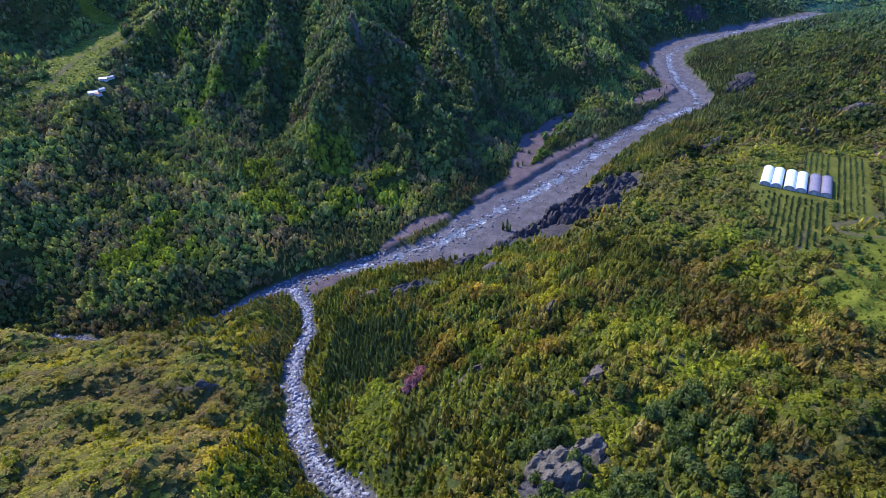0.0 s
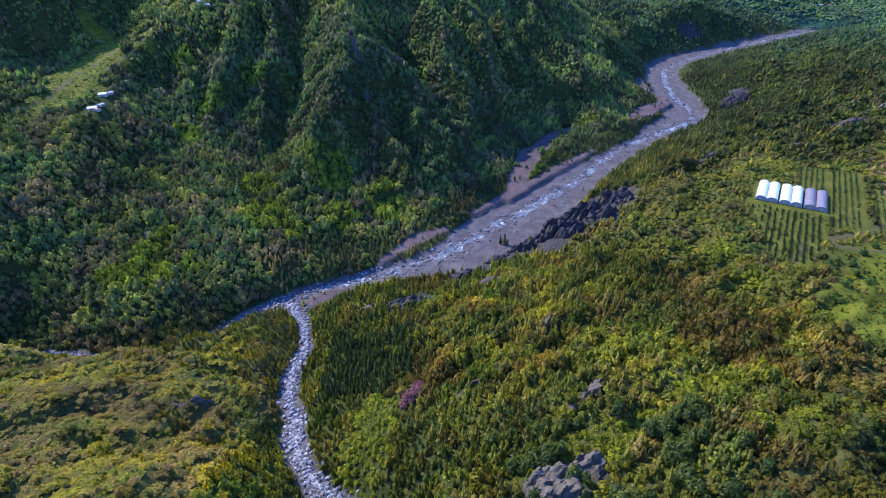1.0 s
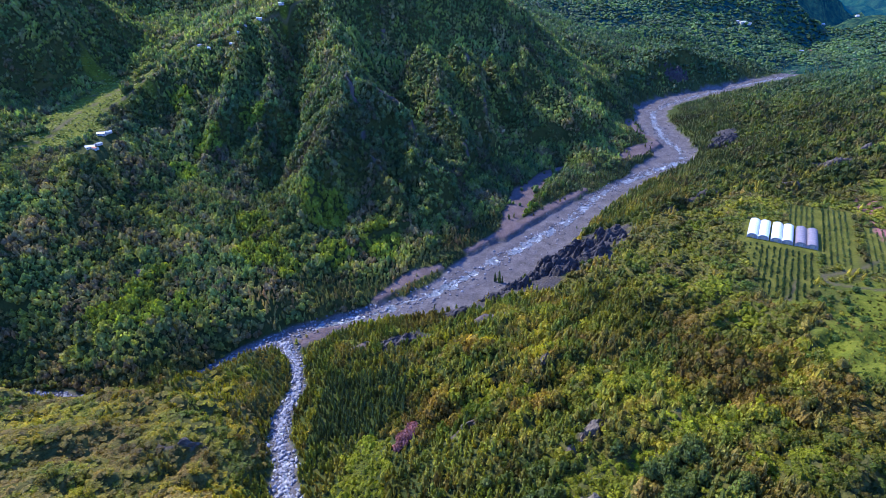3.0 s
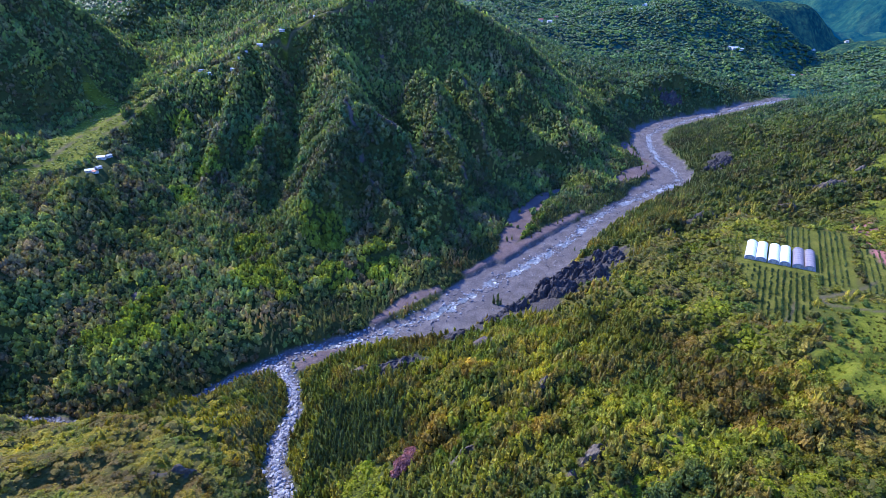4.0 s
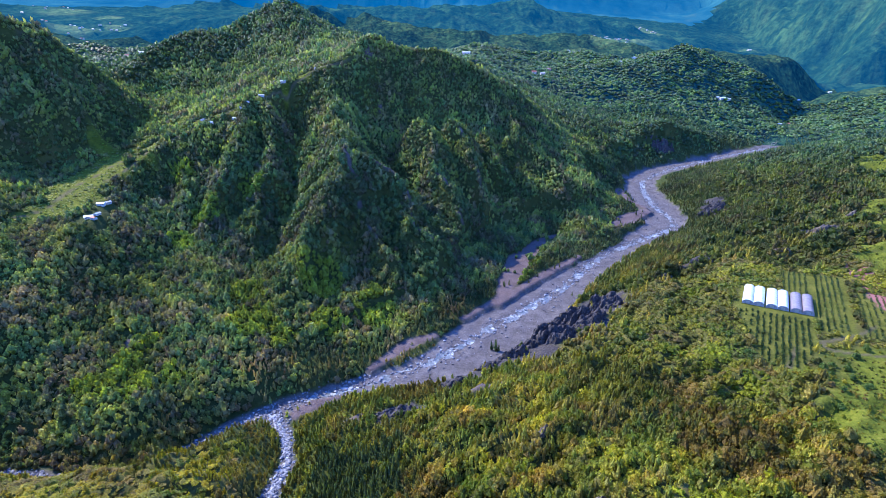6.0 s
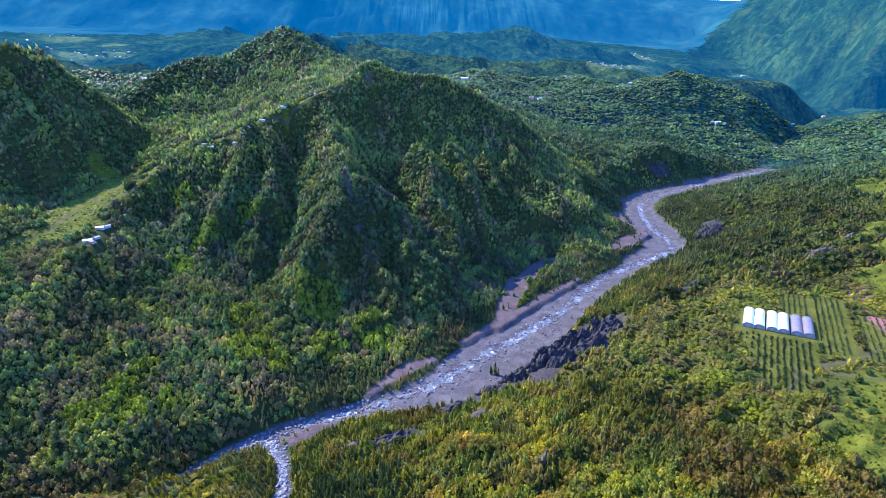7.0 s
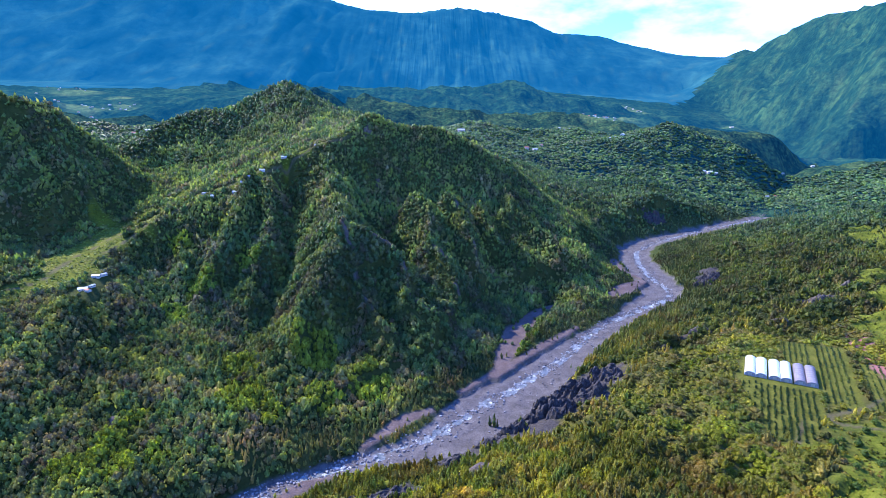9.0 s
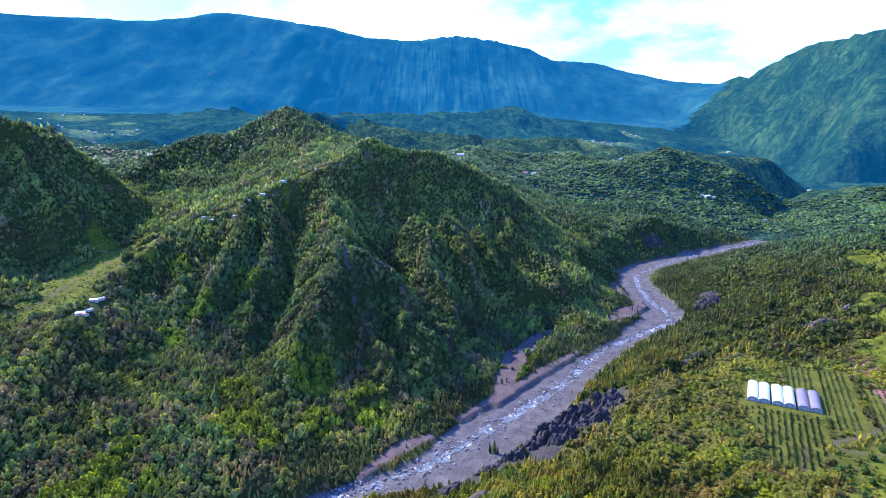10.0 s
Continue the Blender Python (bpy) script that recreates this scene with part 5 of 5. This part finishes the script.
def swept(name, pts, y0, y1, inner, material, steps=2):
    """An arched skin of some thickness between two cross-sections."""
    v, f, n = [], [], len(pts)
    for k in range(steps + 1):
        y = y0 + (y1 - y0) * k / steps
        v += [(p[0], y, p[1]) for p in pts] + [(p[0], y, p[1]) for p in inner]
    for k in range(steps):
        a, b = k * 2 * n, (k + 1) * 2 * n
        for i in range(n - 1):
            f.append((a + i, b + i, b + i + 1, a + i + 1))
            f.append((a + n + i, a + n + i + 1, b + n + i + 1, b + n + i))
    for a, flip in ((0, False), (steps * 2 * n, True)):
        for i in range(n - 1):
            q = (a + i, a + i + 1, a + n + i + 1, a + n + i)
            f.append(q[::-1] if flip else q)
    return mesh_from(name, np.array(v), np.array(f), material)


def box_mesh(name, x0, x1, y0, y1, z0, z1, material, bevel=0.0):
    bm = bmesh.new()
    bmesh.ops.create_cube(bm, size=1.0, matrix=Matrix.Translation(((x0 + x1) / 2, (y0 + y1) / 2, (z0 + z1) / 2)) @ Matrix.Diagonal((x1 - x0, y1 - y0, z1 - z0, 1)))
    if bevel:
        bmesh.ops.bevel(bm, geom=bm.edges[:], offset=bevel, segments=1, affect="EDGES")
    me = bpy.data.meshes.new(name)
    bm.to_mesh(me)
    bm.free()
    me.materials.append(material)
    return me


def polytunnel(skin, label):
    root = new("polytunnel")
    W, H, LEN = 6.9, 3.6, 32.0
    part("cover", swept("cover", arch(W, H), 0, LEN, arch(W, H, grow=-0.08), skin, 8), root)
    for y in (0.25, LEN - 0.25):
        pts = arch(W, H, grow=-0.12)
        v = [(p[0], y - 0.04, p[1]) for p in pts] + [(p[0], y + 0.04, p[1]) for p in pts]
        n = len(pts)
        f = [(i, i + 1, n + i + 1, n + i) for i in range(n - 1)]
        me = bpy.data.meshes.new("end_wall")
        me.from_pydata(v, [], f + [tuple(range(n))[::-1], tuple(range(n, 2 * n))])
        me.materials.append(M_ENDS)
        wall = part("end_wall", me, root, "weathered grey end wall")
        part("door", box_mesh("door", -1.2, 1.2, y - 0.07, y + 0.07, 0.02, 2.3, M_STEEL, 0.02), wall, "steel sliding door")
    for k in range(9):
        y = 0.15 + k * (LEN - 0.3) / 8
        part("hoop", swept("hoop", arch(W, H, grow=0.06), y - 0.06, y + 0.06, arch(W, H, grow=-0.01), M_STEEL, 1), root)
    for sgn in (-1, 1):
        part("base_rail", box_mesh("base_rail", sgn * W / 2 - 0.12, sgn * W / 2 + 0.12, 0, LEN, -0.4, 0.3, M_ENDS, 0.03), root)
    return tagged(root, label, "polytunnel", "row of polytunnels")


pad_turn = math.degrees(math.atan2(PAD_U[1], PAD_U[0]))
makers = [polytunnel(M_FILM, "arched polytunnel with clean white film over steel hoops"), polytunnel(M_NET, "arched polytunnel with mauve shade netting over steel hoops")]
for k in range(6):
    u = 3.4 + k * 7.05 + (k // 2) * 1.1
    m = pose(PAD[0] + u * PAD_U[0], PAD[1] + u * PAD_U[1], 76.2 + 0.02 * u, 0, 0, pad_turn)
    src = makers[k // 4]
    if k in (0, 4):
        src.matrix_basis = m
    else:
        copy_thing(src, m)

crop_rng = np.random.default_rng(77)
crops = []
for blk, (u0, u1, v0, v1) in enumerate([(-4, 45, -79, -6), (48, 68, -20, 86), (26, 48, 40, 84), (74, 99, -16, 60)]):
    for r in range(int((u1 - u0) / 3.7)):
        for q in range(int((v1 - v0) / 2.3)):
            u, v = u0 + r * 3.7 + crop_rng.normal(0, 0.25), v0 + q * 2.3 + crop_rng.normal(0, 0.3)
            if crop_rng.random() < 0.12 or not inside_pad(np.float64(u), np.float64(v), -0.5):
                continue
            if blk == 0 and u < 8 and crop_rng.random() < 0.4:
                continue
            crops.append((PAD[0] + u * PAD_U[0] + v * PAD_V[0], PAD[1] + u * PAD_U[1] + v * PAD_V[1], (0.55 if blk != 3 else 0.45) + 0.4 * crop_rng.random()))
CROP = tree_makers("broad", 1.9, 1.0, (0.045, 0.085, 0.020), 34, 5400)
crop_z = ground(np.array([c[0] for c in crops]), np.array([c[1] for c in crops]))[0]
for k, (x, y, s) in enumerate(crops[:290]):
    tree("orchard_tree", CROP, k, x, y, crop_z[k], s * 1.15, "small dark green fruit tree in an orchard row", "orchard rows")
arr = np.array(crops[290:])
woods("orchard_rows", "rows of small dark green fruit trees on the cleared terrace", arr[:, :2], arr[:, 2] * 2.2, arr[:, 2] * 1.15, "broad", 24, 5500, 5,
      np.zeros(len(arr)), np.zeros(len(arr), bool), np.zeros(len(arr)), np.zeros(len(arr)), np.ones((len(arr), 3)))


# ---- pink shrubs ----
pk = np.random.default_rng(88)
for k in range(46):
    a, r = pk.random() * 6.3, pk.random() ** 0.5
    x, y = -20 + math.cos(a) * 3.6 * r + 0.5 * math.sin(a) * 8 * r, 187 + math.sin(a) * 9.0 * r
    if k == 0:
        PINK = tree_makers("broad", 2.4, 1.7, (0.36, 0.15, 0.19), 60, 5600)
    tree("flowering_shrub", PINK, k, x, y, height(x, y), 0.8 + 0.5 * pk.random(), "dusky pink flowering shrub at the meadow's edge", "pink shrubs")


# ---- houses ----
M_WALL = plain("limewash_wall", (0.34, 0.32, 0.29), (0.50, 0.48, 0.44), 0.7)
M_ROOFS = [plain("white_sheet_roof", (0.42, 0.43, 0.45), (0.62, 0.63, 0.64), 0.8, 0.5), plain("rust_red_roof", (0.26, 0.075, 0.05), (0.40, 0.13, 0.09), 0.8, 0.7),
           plain("grey_sheet_roof", (0.26, 0.27, 0.29), (0.42, 0.43, 0.45), 0.8, 0.5)]
M_PANE = plain("window_pane", (0.03, 0.04, 0.05), (0.06, 0.07, 0.09), 1.0, 0.1)
M_DOOR = plain("painted_door", (0.10, 0.16, 0.20), (0.16, 0.22, 0.26), 1.2)


def gable(name, w, d, z0, z1, over, material):
    """A gabled roof of two sloping slabs, ridge along x."""
    w, d = w / 2 + over, d / 2 + over
    t = 0.18
    v = [(-w, -d, z0), (w, -d, z0), (w, 0, z1), (-w, 0, z1), (w, d, z0), (-w, d, z0)]
    v += [(x, y, z - t) for x, y, z in v]
    f = [(0, 1, 2, 3), (3, 2, 4, 5), (7, 6, 9, 8), (8, 9, 11, 10), (0, 6, 7, 1), (4, 10, 11, 5), (1, 7, 8, 2), (2, 8, 10, 4), (3, 9, 6, 0), (5, 11, 9, 3)]
    return mesh_from(name, np.array(v), np.array([list(q) for q in f]), material)


def house(w, d, h, rise, roof, label):
    root = new("house")
    v = [(-w / 2, -d / 2, -1.5), (w / 2, -d / 2, -1.5), (w / 2, d / 2, -1.5), (-w / 2, d / 2, -1.5), (-w / 2, -d / 2, h), (w / 2, -d / 2, h), (w / 2, d / 2, h), (-w / 2, d / 2, h),
         (-w / 2, 0, h + rise - 0.2), (w / 2, 0, h + rise - 0.2)]
    me = bpy.data.meshes.new("wall")
    me.from_pydata(v, [], [(0, 1, 5, 4), (1, 2, 6, 9, 5), (2, 3, 7, 6), (3, 0, 4, 8, 7), (4, 5, 9, 8), (6, 7, 8, 9), (3, 2, 1, 0)])
    me.materials.append(M_WALL)
    wall = part("wall", me, root)
    part("roof", gable("roof", w, d, h - 0.05, h + rise, 0.5, roof), root)
    part("door", box_mesh("door", -0.5, 0.5, -d / 2 - 0.06, -d / 2 + 0.02, 0.0, 2.05, M_DOOR, 0.02), root)
    for x in (-w * 0.3, w * 0.3):
        win = part("window", box_mesh("window", x - 0.65, x + 0.65, -d / 2 - 0.05, -d / 2 + 0.02, 0.9, 2.1, M_WALL, 0.02), root)
        part("pane", box_mesh("pane", x - 0.55, x + 0.55, -d / 2 - 0.07, -d / 2 - 0.045, 1.0, 2.0, M_PANE), win)
    return tagged(root, label, "house", "scattered houses")


HOUSES = [house(10, 7, 2.9, 1.5, M_ROOFS[0], "small house with a white sheet-metal gable roof"), house(9, 7, 2.9, 1.7, M_ROOFS[1], "small house with a rust-red gable roof"),
          house(11, 7.5, 3.0, 1.4, M_ROOFS[2], "small house with a grey sheet-metal gable roof"), house(16, 9, 4.2, 1.6, M_ROOFS[0], "long white-roofed building among trees")]
hr = np.random.default_rng(99)
spots_h = [(-315, 451, 0, 30, 0.7), (-308, 447, 1, -20, 0.5), (-310, 456, 2, 70, 0.45), (-318, 476, 0, 15, 0.65), (-316, 483, 2, 70, 0.5),
           (-207, 721, 0, 20, 1.0), (-169, 748, 0, 30, 0.7), (-229, 696, 2, 10, 0.9), (-244, 663, 0, 40, 0.8), (-253, 659, 0, 0,
           0.8), (-239, 670, 2, 80, 0.7), (-277, 647, 0, 10, 0.9), (-292, 660, 2, 50, 0.7), (-732, 1323, 1, 20, 1.2), (-498, 937,
           0, 30, 1.0), (-703, 1253, 1, 60, 1.0), (826, 1283, 1, 20, 1.1), (828, 1302, 0, 60, 0.9), (780, 1237, 2, 0, 0.8), (681,
           1321, 3, 10, 1.0), (670, 1328, 0, 40, 1.0), (692, 1315, 2, 0, 0.9), (1334, 2437, 3, 20, 1.1), (992, 1514, 0, 20, 0.8),
           (1027, 1447, 0, 0, 0.8), (1134, 1335, 1, 0, 1.0), (1131, 1358, 0, 20, 1.0), (68, 1545, 3, 0, 1.3), (89, 1536, 3, 20,
           1.0), (50, 1537, 0, 20, 1.0), (238, 1428, 1, 0, 1.2), (258, 1416, 2, 10, 1.0), (290, 1501, 1, 40, 1.0), (494, 1493, 0,
           10, 1.1), (509, 1477, 3, 50, 1.0), (476, 1484, 2, 10, 1.0)
           ]
for cx, cy, sx, sy, n in [(602, 1954, 45, 30, 16), (391, 1706, 30, 30, 9), (-1164, 1794, 70, 45, 16), (-1086, 1866, 45, 40, 8), (-1764, 2650, 60, 50, 8), (896, 2489, 60, 50, 6)]:
    for k in range(n):
        spots_h.append((cx + hr.normal(0, sx), cy + hr.normal(0, sy), int(hr.choice([0, 1, 1, 2, 2])), hr.integers(0, 180), 0.5 + 0.3 * hr.random()))
hz = ground(np.array([q[0] for q in spots_h], float), np.array([q[1] for q in spots_h], float))[0]
used = set()
for (x, y, k, turn, s), z in zip(spots_h, hz):
    s = s * 0.65 if abs(x) < 330 and 640 < y < 770 else s
    lift = 2.5 if math.hypot(x, y) > 1000 else 0.1
    m = pose(x, y, z + lift, 0, 0, turn) @ Matrix.Scale(s, 4)
    if k not in used:
        used.add(k)
        HOUSES[k].matrix_basis = m
    else:
        ob = copy_thing(HOUSES[k], pose(x, y, z + lift, 0, 0, turn))
        ob.scale = (s, s, s)
